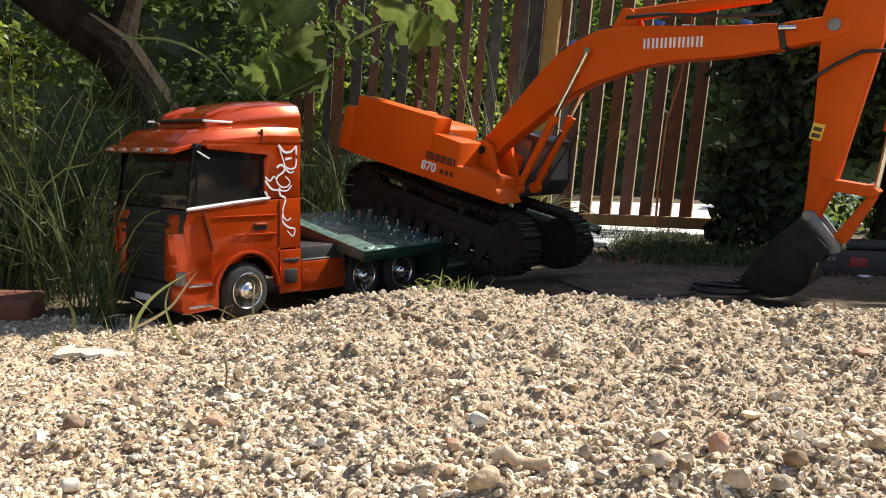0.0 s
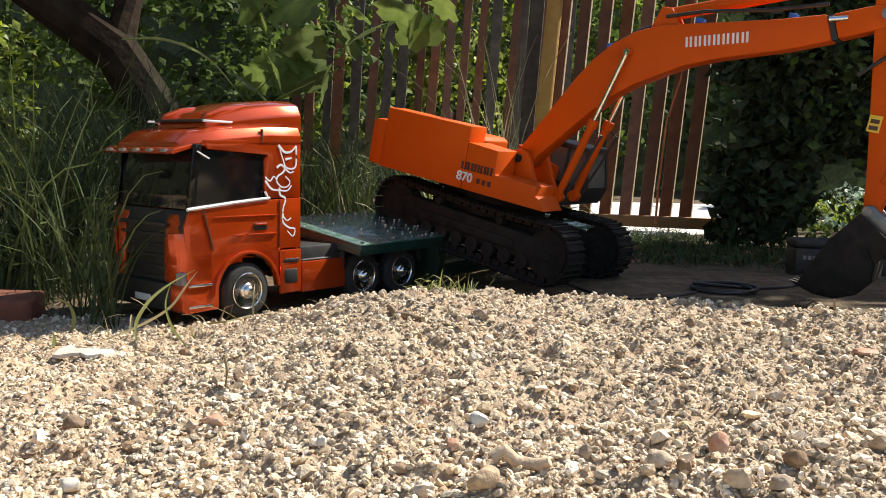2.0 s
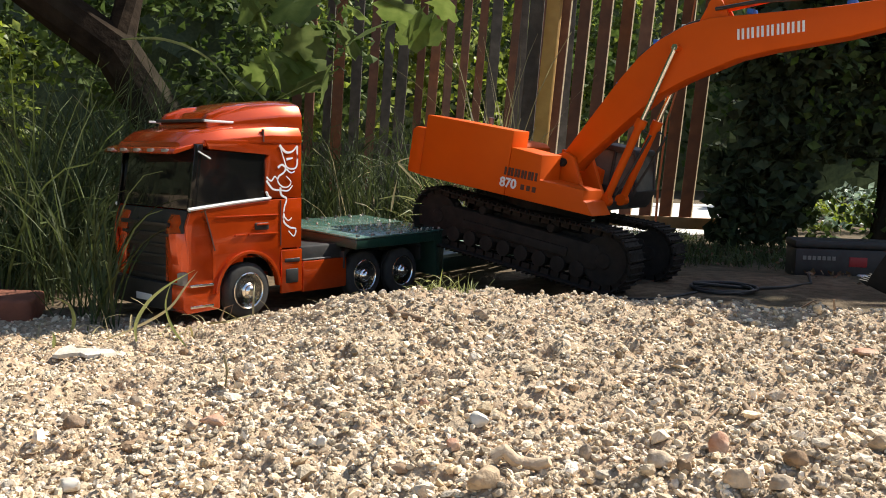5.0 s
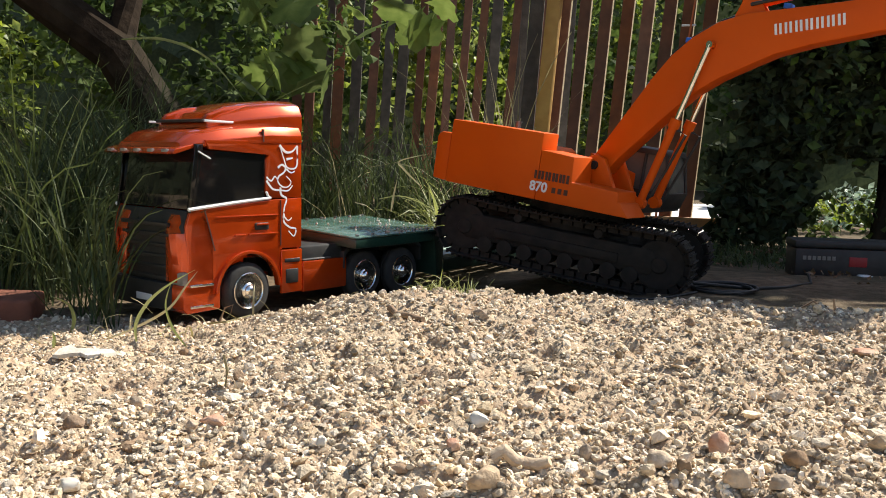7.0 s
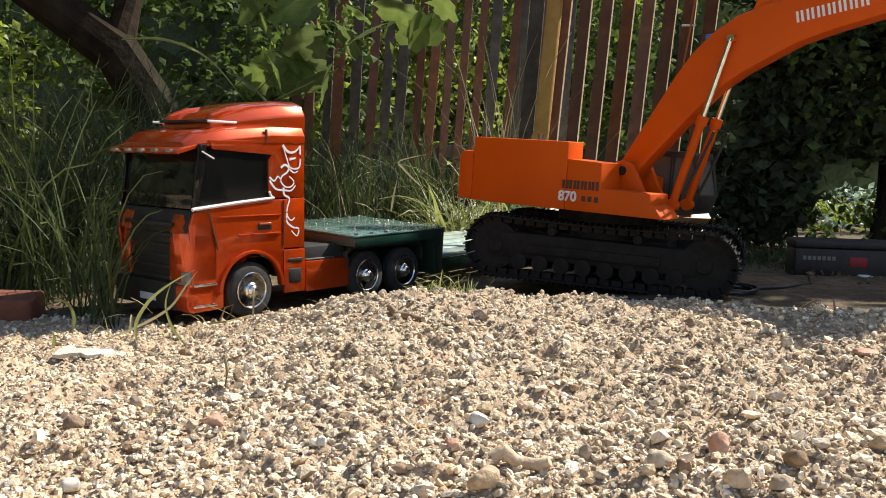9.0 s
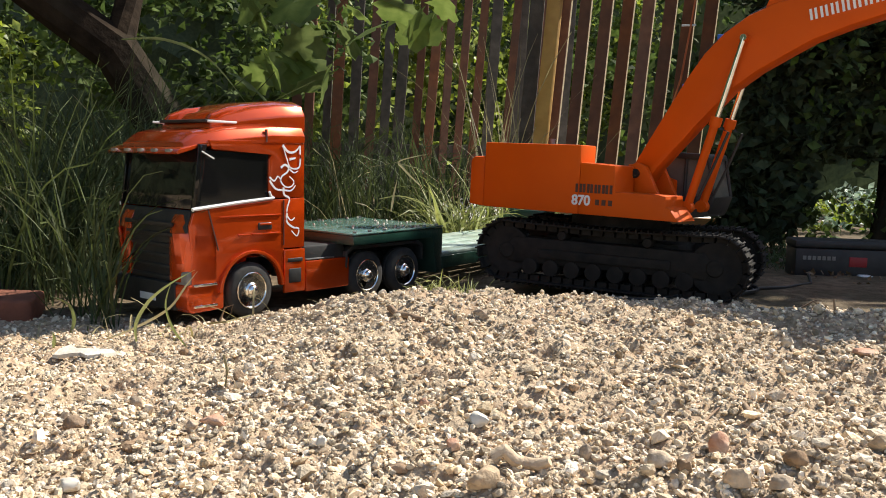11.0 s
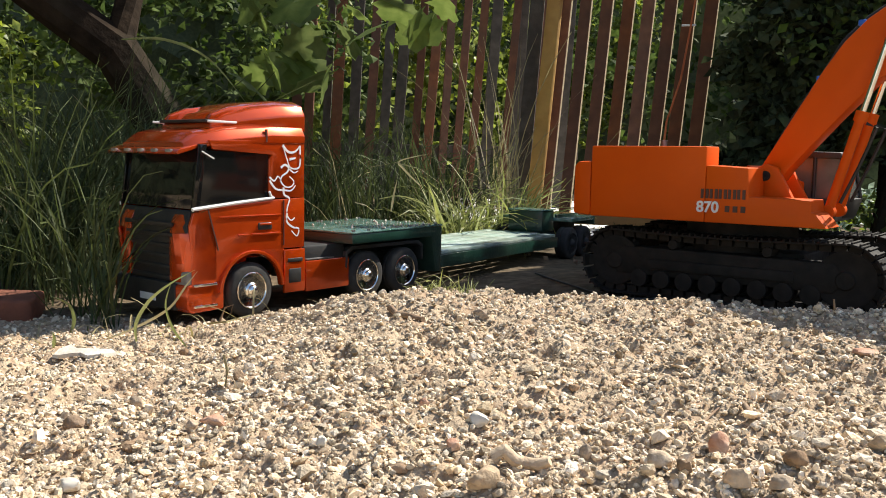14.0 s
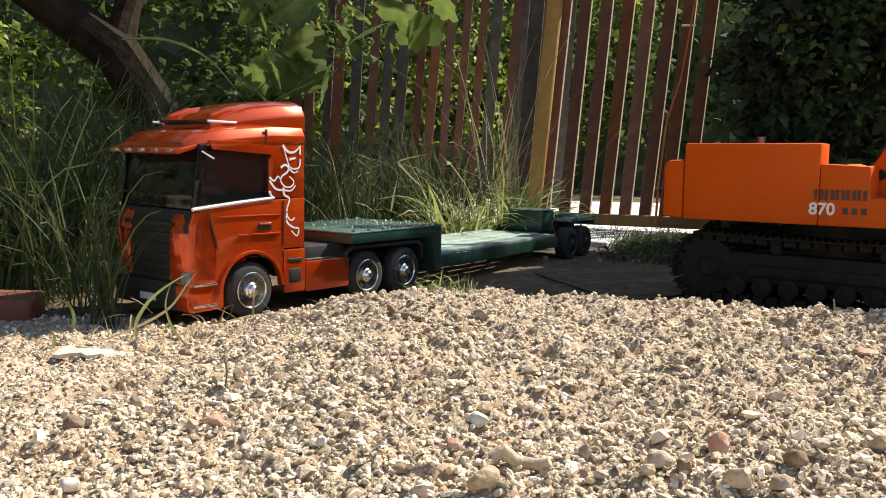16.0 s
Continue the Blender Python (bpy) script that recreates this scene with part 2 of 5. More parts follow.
def ground_z(x, y):
    yc, zc = crest(x)
    near = 0.052 + (zc - 0.052) * smooth01((y - 0.3) / (yc - 0.3))
    back = 0.03 * smooth01((x - 0.05) / 0.3) * (1 - smooth01((y - 1.6) / 0.4)) * smooth01((1.4 - x) / 0.3)
    z = near + (back - near) * smooth01((y - yc) / 0.13)
    lump = noise.fractal(Vector((x * 11, y * 11, 0.3)), 0.7, 2.1, 5) * 0.009 + noise.noise(Vector((x * 2.2, y * 2.2, 4))) * 0.006
    fade = 0.35 if y > yc + 0.1 else 1.0
    if y < yc + 0.2:
        crumb = noise.noise(Vector((x * 26, y * 26, 7.1)))
        lump += noise.fractal(Vector((x * 60, y * 60, 1.7)), 0.9, 2.0, 3) * 0.0055 + noise.noise(Vector((x * 145, y * 145, 2.9))) * 0.0044
        lump -= 0.028 * max(crumb - 0.3, 0)
    return z + lump * fade


def spaced(a, b, step, far, grow=1.35):
    out = list(np.arange(a, b, step))
    s, v = step, a
    low = []
    while v > -far:
        s *= grow
        v -= s
        low.append(v)
    s, v = step, out[-1]
    while v < far:
        s *= grow
        v += s
        out.append(v)
    return low[::-1] + out


GX, GY = spaced(-0.8, 0.95, 0.0045, 60), spaced(0.36, 1.3, 0.0038, 60, 1.2)
soup("ground", [(x, y, ground_z(x, y)) for y in GY for x in GX],
     [(j * len(GX) + i, j * len(GX) + i + 1, (j + 1) * len(GX) + i + 1, (j + 1) * len(GX) + i) for j in range(len(GY) - 1) for i in range(len(GX) - 1)],
     M_GRAVEL, "dry beige gravel and sandy soil ground", "ground", "structure")
bpy.data.objects["ground"].data.polygons.foreach_set("use_smooth", [True] * len(bpy.data.objects["ground"].data.polygons))

_g = bpy.data.objects["ground"].data
_g.materials.append(M_SOIL)
for _f in _g.polygons:
    _c = _f.center
    if _c.y > crest(_c.x)[0] + 0.06 + 0.03 * noise.noise(_c * 9) and abs(_c.x) < 5 and _c.y < 8:
        _f.material_index = 1

# Front lobe below y 3 puts a ground sun patch into pale concrete.
yard = mesh_ob("pavement", slab([(-0.1, 3.0), (0.36, 2.5), (0.47, 2.42), (0.56, 2.6), (0.66, 2.72), (0.85, 2.8), (1.05, 2.95), (1.65, 4.9), (-0.1, 4.9)], -0.05, 0.016), M_CONCRETE)
tagged(yard, "pale sunlit concrete pavement behind the picket gate, front lobe a sun patch", "pavement", "", "structure")


def pebbles(name, count, r0, r1, x0, x1, y0, y1, material, label, seed, power=2.2, lift=0.58):
    rng = np.random.default_rng(seed)
    t = (1 + 5 ** 0.5) / 2
    base = np.array([(-1, t, 0), (1, t, 0), (-1, -t, 0), (1, -t, 0), (0, -1, t), (0, 1, t), (0, -1, -t), (0, 1, -t), (t, 0, -1), (t, 0, 1), (-t, 0, -1), (-t, 0, 1)]) / 1.9
    tri = [(0, 11, 5), (0, 5, 1), (0, 1, 7), (0, 7, 10), (0, 10, 11), (1, 5, 9), (5, 11, 4), (11, 10, 2), (10, 7, 6), (7, 1, 8), (3, 9, 4), (3, 4, 2), (3, 2, 6), (3, 6, 8), (3, 8, 9), (4, 9, 5), (2, 4, 11), (6, 2, 10), (8, 6, 7), (9, 8, 1)]
    V, Fc = [], []
    for _ in range(count):
        y = y0 + (y1 - y0) * rng.random() ** 1.3
        half = 0.62 * y + 0.05
        x = rng.uniform(max(x0, -half), min(x1, half))
        if y > crest(x)[0] + 0.05:
            continue
        r = r0 + (r1 - r0) * rng.random() ** power
        s = r * rng.uniform(0.55, 1.5, 3) * np.array([1, 1, 0.75])
        v = base * s * rng.uniform(0.62, 1.32, (12, 1))
        a, b = rng.uniform(0, 6.28), rng.uniform(-0.5, 0.5)
        ca, sa, cb, sb = math.cos(a), math.sin(a), math.cos(b), math.sin(b)
        v = v @ np.array([[cb, 0, sb], [0, 1, 0], [-sb, 0, cb]]) @ np.array([[ca, -sa, 0], [sa, ca, 0], [0, 0, 1]])
        v = v + np.array([x, y, ground_z(x, y) + s[2] * lift])
        k = len(V)
        V.extend(v.tolist())
        Fc.extend([(k + p, k + q, k + w) for p, q, w in tri])
    return soup(name, V, Fc, material, label, "gravel")


pebbles("gravel", 66000, 0.0007, 0.003, -0.8, 0.95, 0.36, 1.3, M_STONE, "loose pale gravel stones spread over the bank", 3)
pebbles("coarse_gravel", 900, 0.0028, 0.006, -0.8, 0.95, 0.36, 1.25, M_STONE, "coarser pale and brown gravel stones on the bank", 4)


# ---- excavator ----
BODY = 0.128
RIGHT = -0.14


def up(profile):
    return [(x, z + BODY) for x, z in profile]


def track_loop(n):
    """Points and headings of n shoes round the track, from arc length."""
    r, xa, xb, zc = 0.047, -0.188, 0.163, 0.055
    straight, arc = xb - xa, math.pi * r
    total = 2 * (straight + arc)

    def at(s):
        s %= total
        if s < straight:
            return xa + s, zc - r, 0.0
        s -= straight
        if s < arc:
            a = s / r
            return xb + r * math.sin(a), zc - r * math.cos(a), math.degrees(a)
        s -= arc
        if s < straight:
            return xb - s, zc + r - 0.004 * math.sin(math.pi * s / straight), 180.0
        s -= straight
        a = s / r
        return xa - r * math.sin(a), zc + r * math.cos(a), 180 + math.degrees(a)
    return at, total


SHOES = 50
GAUGE = 0.088
SLEW_AXIS = -0.018
shoe_list = []
wheel_list = []
slewing = []


def build_excavator():
    ex = thing("toy_excavator", "orange radio-controlled model excavator with long boom and steel tracks", "excavator")
    # undercarriage
    uc = part("undercarriage", merge(box(-0.13, -0.07, 0.05, 0.1, 0.07, 0.085, 0.006), rod((-0.018, 0, 0.08), (-0.018, 0, 0.126), 0.085, seg=32), box(-0.07, -0.09, 0.055, 0.03, 0.09, 0.078, 0.004)), M_STEEL, ex, "black steel crawler undercarriage")
    slewing.append(uc)
    at, total = track_loop(SHOES)
    shoe_bm = merge(box(-0.0098, -0.026, -0.006, 0.0098, 0.026, -0.0025, 0.0008, 1), box(-0.008, -0.026, -0.0095, -0.0055, 0.026, -0.006), box(0.003, -0.026, -0.009, 0.0055, 0.026, -0.006), box(-0.008, -0.011, -0.003, 0.008, -0.004, 0.007), box(-0.008, 0.004, -0.003, 0.008, 0.011, 0.007))
    shoe_me = None
    for side in (-1, 1):
        yc = side * GAUGE
        part("side_frame", merge(prism([(-0.185, 0.035), (0.148, 0.035), (0.163, 0.055), (0.148, 0.078), (-0.175, 0.08), (-0.195, 0.06)], yc - 0.015, yc + 0.015, 0.003), box(-0.13, yc - 0.019, 0.045, 0.095, yc + 0.019, 0.062, 0.003)), M_STEEL, uc)
        for x, nm, teeth in ((-0.188, "sprocket", 14), (0.163, "idler", 0)):
            bm = lathe([(0.012, -0.017), (0.014, -0.014), (0.03, -0.012), (0.036, -0.014), (0.041, -0.013), (0.041, 0.013), (0.036, 0.014), (0.03, 0.012), (0.014, 0.014), (0.012, 0.017)], 28)
            if teeth:
                bm = merge(bm, *[rod((0.04 * math.cos(a), 0, 0.04 * math.sin(a)), (0.046 * math.cos(a), 0, 0.046 * math.sin(a)), 0.004, 0.002, seg=6) for a in [k * 2 * math.pi / teeth for k in range(teeth)]])
            w = part(nm, bm, M_STEEL, uc)
            w.location = (x, yc, 0.055)
            wheel_list.append((w, x, yc))
        for k in range(8):
            x = -0.144 + k * 0.0375
            ro = part("track_roller", lathe([(0.006, -0.02), (0.014, -0.019), (0.014, -0.009), (0.010, -0.007), (0.010, 0.007), (0.014, 0.009), (0.014, 0.019), (0.006, 0.02)], 16), M_STEEL, uc)
            ro.location = (x, yc, 0.03)
        for x in (-0.09, 0.055):
            ro = part("carrier_roller", rod((0, -0.016, 0), (0, 0.016, 0), 0.008, seg=14, w=0.001), M_STEEL, uc)
            ro.location = (x, yc, 0.087)
        for k in range(SHOES):
            if shoe_me is None:
                sh = part("track_shoe", shoe_bm, M_STEEL, uc)
                shoe_me = sh.data
            else:
                sh = new("track_shoe", shoe_me)
                sh.parent = uc
            shoe_list.append((sh, k * total / SHOES, yc))
    # upper structure
    part("turntable", rod((-0.018, 0, 0.122), (-0.018, 0, 0.131), 0.075, seg=32, w=0.001), M_BLACK, ex)
    part("deck", box(-0.235, -0.125, BODY + 0.001, 0.12, 0.13, BODY + 0.016, 0.002), M_BLACK, ex)
    part("counterweight", merge(prism(up([(-0.25, 0.002), (-0.219, 0.0), (-0.219, 0.088), (-0.243, 0.087), (-0.25, 0.08)]), RIGHT + 0.003, -RIGHT - 0.003, 0.004)), M_ORANGE, ex, "orange counterweight")
    part("engine_hood", prism(up([(-0.217, 0.0), (-0.028, 0.0), (-0.028, 0.112), (-0.217, 0.112)]), RIGHT, -0.088, 0.0022), M_ORANGE, ex, "flat orange engine hood")
    part("rear_hood", prism(up([(-0.217, 0.016), (-0.1, 0.016), (-0.1, 0.076), (-0.112, 0.083), (-0.217, 0.083)]), -0.0875, 0.12, 0.002), M_ORANGE, ex)
    part("pump_cover", prism(up([(-0.0995, 0.016), (-0.03, 0.016), (-0.03, 0.06), (-0.0995, 0.07)]), -0.0875, 0.03, 0.002), M_BLACK, ex)
    part("hood_vent", merge(*[box(-0.205 + 0.016 * k, -0.07, BODY + 0.0825, -0.196 + 0.016 * k, 0.02, BODY + 0.0865, 0.0008) for k in range(6)]), M_ORANGE, ex)
    part("exhaust_stub", merge(rod((-0.13, -0.06, BODY + 0.082), (-0.13, -0.06, BODY + 0.122), 0.005), rod((-0.13, -0.06, BODY + 0.1215), (-0.13, -0.06, BODY + 0.123), 0.0062)), M_GREY, ex)
    part("side_tank", prism(up([(-0.0275, 0.0), (0.144, 0.0), (0.128, 0.02), (0.122, 0.021), (0.121, 0.038), (0.036, 0.039), (0.034, 0.081), (-0.0275, 0.084)]), RIGHT + 0.0005, RIGHT + 0.07, 0.0018), M_ORANGE, ex, "stepped orange tool box and tank")
    part("boom_bracket", merge(prism(up([(0.0, 0.012), (0.095, 0.012), (0.08, 0.03), (0.052, 0.082), (0.035, 0.088), (0.018, 0.08)]), -0.066, -0.054, 0.002), prism(up([(0.0, 0.012), (0.095, 0.012), (0.08, 0.03), (0.052, 0.082), (0.035, 0.088), (0.018, 0.08)]), 0.004, 0.016, 0.002)), M_ORANGE, ex)
    part("boom_pin", merge(rod((0.035, -0.0745, BODY + 0.0695), (0.035, 0.02, BODY + 0.0695), 0.0075), rod((0.035, -0.0765, BODY + 0.0695), (0.035, -0.074, BODY + 0.0695), 0.0045)), M_STEEL, ex)
    part("left_deck_box", prism(up([(-0.0275, 0.0), (0.06, 0.0), (0.06, 0.06), (-0.0275, 0.085)]), 0.035, 0.138, 0.002), M_ORANGE, ex)
    # operator cab on the far side
    cb = part("operator_cab", prism(up([(0.03, 0.004), (0.12, 0.004), (0.13, 0.035), (0.03, 0.035)]), 0.045, 0.135, 0.002), M_BLACK, ex, "small glazed black operator cab")
    part("cab_roof", prism(up([(0.03, 0.098), (0.116, 0.097), (0.113, 0.107), (0.036, 0.109)]), 0.045, 0.135, 0.002), M_BLACK, cb)
    for x0, x1 in ((0.033, 0.034), (0.075, 0.075), (0.127, 0.113)):
        for y in (0.048, 0.132):
            part("cab_post", rod((x0, y, BODY + 0.033), (x1, y, BODY + 0.1), 0.003, seg=8), M_BLACK, cb)
    part("cab_glass", prism(up([(0.036, 0.035), (0.125, 0.035), (0.111, 0.098), (0.036, 0.098)]), 0.05, 0.13), M_CABGLASS, cb, "dusty grey glass")
    # boom
    top = [(0.022, 0.082), (0.104, 0.224), (0.13, 0.262), (0.158, 0.291), (0.195, 0.317), (0.237, 0.333), (0.33, 0.349), (0.42, 0.365), (0.481, 0.379)]
    bot = [(0.497, 0.343), (0.435, 0.321), (0.34, 0.294), (0.29, 0.276), (0.257, 0.258), (0.213, 0.233), (0.175, 0.205), (0.127, 0.153), (0.064, 0.08), (0.048, 0.056), (0.03, 0.058)]
    B0, B1 = -0.05, -0.008
    bo = part("boom", prism(up(top + bot), B0, B1, 0.0022), M_ORANGE, ex, "curved orange box-section boom")
    part("boom_nose", prism(up([(0.489, 0.381), (0.55, 0.402), (0.575, 0.404), (0.584, 0.39), (0.575, 0.375), (0.505, 0.347)]), B0 + 0.002, B1 - 0.002, 0.003), M_ORANGE, bo)
    part("boom_collar", prism(up([(0.4815, 0.3785), (0.4885, 0.3805), (0.5045, 0.3465), (0.4975, 0.344)]), B0 + 0.004, B1 - 0.004), M_BLACK, bo)
    part("grease_fitting", rod((0.487, B0 - 0.001, BODY + 0.372), (0.512, B0 - 0.001, BODY + 0.377), 0.004), M_CHROME, bo)
    for x, z in ((0.148, 0.287), (0.096, 0.211), (0.29, 0.347), (0.43, 0.371)):
        part("hose_clip", box(x - 0.005, -0.035, BODY + z - 0.002, x + 0.006, -0.015, BODY + z + 0.006, 0.001), M_BLUE, bo, "blue hose clip")
    part("hose", tube([(0.03, -0.026, BODY + 0.1), (0.06, -0.026, BODY + 0.158), (0.1, -0.026, BODY + 0.222), (0.125, -0.026, BODY + 0.267), (0.155, -0.026, BODY + 0.296), (0.195, -0.026, BODY + 0.322), (0.235, -0.026, BODY + 0.338)], 0.0035), M_BLACK, bo, "black hydraulic hose")
    part("boom_cylinder_pin", rod((0.194, B0 - 0.014, BODY + 0.282), (0.194, B1 + 0.014, BODY + 0.282), 0.006), M_ORANGE, bo)
    part("arm_pin", rod((0.562, B0 - 0.004, BODY + 0.39), (0.562, B1 + 0.004, BODY + 0.39), 0.009), M_GREY, bo)
    # lettering stands as plain pale bars
    w = 0.102 / 7
    tx = Vector((0.2855, 0, BODY + 0.3035))
    ax = Vector((0.106, 0, 0.0235)).normalized()
    az = Vector((-ax.z, 0, ax.x))
    for k in range(14):
        o = tx + ax * (w * (k // 2) + w * 0.46 * (k % 2))
        bm = bmesh.new()
        c = [o, o + ax * w * 0.24, o + ax * w * 0.24 + az * 0.0162, o + az * 0.0162]
        for p in c:
            bm.verts.new((p.x, B0 - 0.0012, p.z))
        for p in c:
            bm.verts.new((p.x, B0 + 0.001, p.z))
        v = list(bm.verts)
        bm.faces.new(v[:4])
        for i in range(4):
            bm.faces.new((v[i], v[(i + 1) % 4], v[4 + (i + 1) % 4], v[4 + i]))
        part("letter_bar", bm, M_WHITE, bo)
    # boom cylinders, on both flanks of the boom
    for y in (B0 - 0.011, B1 + 0.011):
        a, b = Vector((0.125, y, BODY + 0.02)), Vector((0.194, y, BODY + 0.282))
        m = a.lerp(b, 0.54)
        cy = part("boom_cylinder", merge(rod(a, m, 0.0068, seg=16, w=0.001), rod(a.lerp(b, 0.49), a.lerp(b, 0.545), 0.0092, seg=16), rod(a + Vector((0, -0.008, 0)), a + Vector((0, 0.008, 0)), 0.01)), M_ORANGE, ex)
        part("piston_rod", merge(rod(m, b, 0.0042), rod(b + Vector((0, -0.004, 0)), b + Vector((0, 0.004, 0)), 0.0052)), M_CHROME, cy, "chromed piston rod")
        part("cylinder_hose", tube([a.lerp(b, 0.48) + Vector((0.01, 0, 0)), a.lerp(b, 0.45) + Vector((0.026, 0, 0.002)), a.lerp(b, 0.25) + Vector((0.02, 0, 0)), a.lerp(b, 0.05) + Vector((0.012, 0, 0))], 0.0024), M_BLACK, cy)
    # arm cylinder over the boom
    a, b = Vector((0.235, -0.025, BODY + 0.352)), Vector((0.6, -0.025, BODY + 0.462))
    cy = part("arm_cylinder", merge(rod(a, a.lerp(b, 0.6), 0.0105, seg=18, w=0.001), rod(a + Vector((0, -0.012, 0)), a + Vector((0, 0.012, 0)), 0.012), prism([(0.215, BODY + 0.325), (0.265, BODY + 0.335), (0.245, BODY + 0.362), (0.228, BODY + 0.362)], -0.04, -0.034, 0.001), prism([(0.215, BODY + 0.325), (0.265, BODY + 0.335), (0.245, BODY + 0.362), (0.228, BODY + 0.362)], -0.016, -0.01, 0.001)), M_ORANGE, ex)
    part("piston_rod", rod(a.lerp(b, 0.6), b, 0.0048), M_CHROME, cy, "chromed piston rod")
    part("arm_hose", tube([(0.24, -0.045, BODY + 0.347), (0.3, -0.047, BODY + 0.362), (0.4, -0.047, BODY + 0.376), (0.48, -0.045, BODY + 0.394)], 0.003), M_BLACK, cy)
    # arm and bucket
    ar = part("arm", prism(up([(0.545, 0.46), (0.61, 0.475), (0.628, 0.381), (0.628, 0.276), (0.629, 0.16), (0.62, 0.106), (0.602, 0.106), (0.593, 0.16), (0.571, 0.263), (0.54, 0.405)]), B0 + 0.004, B1 - 0.004, 0.002), M_ORANGE, ex, "tapered orange dipper arm")
    part("warning_sticker", box(0.575, B0 + 0.0028, BODY + 0.226, 0.592, B0 + 0.0045, BODY + 0.25), M_YELLOW, ar, "yellow warning sticker")
    for z in (0.229, 0.2385):
        part("sticker_mark", box(0.5775, B0 + 0.002, BODY + z, 0.5895, B0 + 0.0045, BODY + z + 0.006), M_DECAL, ar)
    part("arm_hose", tube([(0.545, B0 - 0.003, BODY + 0.3), (0.58, B0 - 0.006, BODY + 0.335), (0.61, B0 - 0.006, BODY + 0.36), (0.65, B0 - 0.003, BODY + 0.37)], 0.0028), M_BLACK, ar)
    part("rocker_link", prism(up([(0.612, 0.158), (0.685, 0.166), (0.69, 0.176), (0.68, 0.182), (0.618, 0.176)]), B0 + 0.0, B1 - 0.0, 0.0015), M_ORANGE, ex)
    a, b = Vector((0.682, -0.025, BODY + 0.174)), Vector((0.66, -0.025, BODY + 0.42))
    cy = part("bucket_cylinder", rod(a.lerp(b, 0.35), b, 0.0095, seg=16, w=0.001), M_ORANGE, ex)
    part("piston_rod", rod(a, a.lerp(b, 0.36), 0.0042), M_CHROME, cy, "chromed piston rod")
    part("push_link", prism(up([(0.676, 0.165), (0.688, 0.168), (0.668, 0.09), (0.652, 0.082), (0.648, 0.092)]), B0 + 0.008, B1 - 0.008, 0.001), M_ORANGE, ex)
    part("coupler_link", merge(*[prism(up([(0.602, 0.122), (0.614, 0.126), (0.664, 0.088), (0.668, 0.078), (0.655, 0.07), (0.6, 0.108)]), y0, y0 + 0.006, 0.002) for y0 in (B0 - 0.004, B1 - 0.002)], *[rod((x, B0 - 0.006, BODY + z), (x, B1 + 0.006, BODY + z), 0.007) for x, z in ((0.608, 0.116), (0.658, 0.08))]), M_GREY, ex, "bare grey steel coupler link")
    part("bucket", build_bucket(), M_STEEL, ex, "dark worn steel digging bucket")
    # decal on the flank: a model number, the rest plain bars
    for k in range(10):
        x = -0.034 + 0.0135 * (k // 2) + 0.0075 * (k % 2)
        part("decal_bar", box(x, RIGHT - 0.0008, BODY + 0.0355, x + 0.0042, RIGHT + 0.0016, BODY + 0.0495), M_DECAL, ex)
    for k in range(3):
        part("decal_bar", box(0.003 + k * 0.0115, RIGHT - 0.0008, BODY + 0.0165, 0.003 + k * 0.0115 + 0.0065, RIGHT + 0.0016, BODY + 0.0255), M_DECAL, ex)
    cu = bpy.data.curves.new("model_number", "FONT")
    cu.body, cu.size, cu.extrude, cu.offset = "870", 0.0225, 0.0006, 0.0006
    tmp = bpy.data.objects.new("tmp", cu)
    me = bpy.data.meshes.new_from_object(tmp)
    bpy.data.objects.remove(tmp)
    me.materials.append(M_WHITE)
    num = new("model_number", me)
    num.parent = ex
    num.matrix_basis = pose(-0.04, RIGHT - 0.0006, BODY + 0.0155, 90, 0, 0)
    return ex


def build_bucket():
    """A curved open shell with side cheeks and teeth."""
    arc = [(0.652, 0.084), (0.672, 0.05), (0.674, 0.012), (0.655, -0.022), (0.622, -0.042), (0.585, -0.045), (0.553, -0.035)]
    inner = [(x + (0.615 - x) * 0.07, z + (0.02 - z) * 0.07) for x, z in arc]

    def fit(profile):
        return up([(0.618 + (x - 0.645) * 0.8, -0.019 + (z + 0.045) * 0.68) for x, z in profile])
    y0, y1 = -0.07, 0.02
    shell = prism(fit(arc + inner[::-1]), y0, y1, 0.0008)
    cheek = up([(0.656, 0.078), (0.602, 0.112)]) + fit([(0.585, 0.075), (0.565, 0.01), (0.553, -0.035), (0.585, -0.045), (0.622, -0.042), (0.655, -0.022), (0.674, 0.012), (0.672, 0.05)])
    teeth = [prism(fit([(0.556, -0.04), (0.538, -0.03), (0.556, -0.03)]), y0 + 0.006 + k * 0.0195, y0 + 0.014 + k * 0.0195) for k in range(5)]
    return merge(shell, prism(cheek, y0, y0 + 0.004, 0.0008), prism(cheek, y1 - 0.004, y1, 0.0008), *teeth)


M_CABGLASS = mat("dusty_glass", (0.09, 0.09, 0.08), (0.15, 0.145, 0.13), 0.2, scale=30, dirt=(0.12, 0.12, 0.11), dirt_amount=0.6)
excavator = build_excavator()

# ---- truck ----
HEAD = 231.0
TRUCK = pose(-0.357, 1.311, 0.0, 0, 0, HEAD)


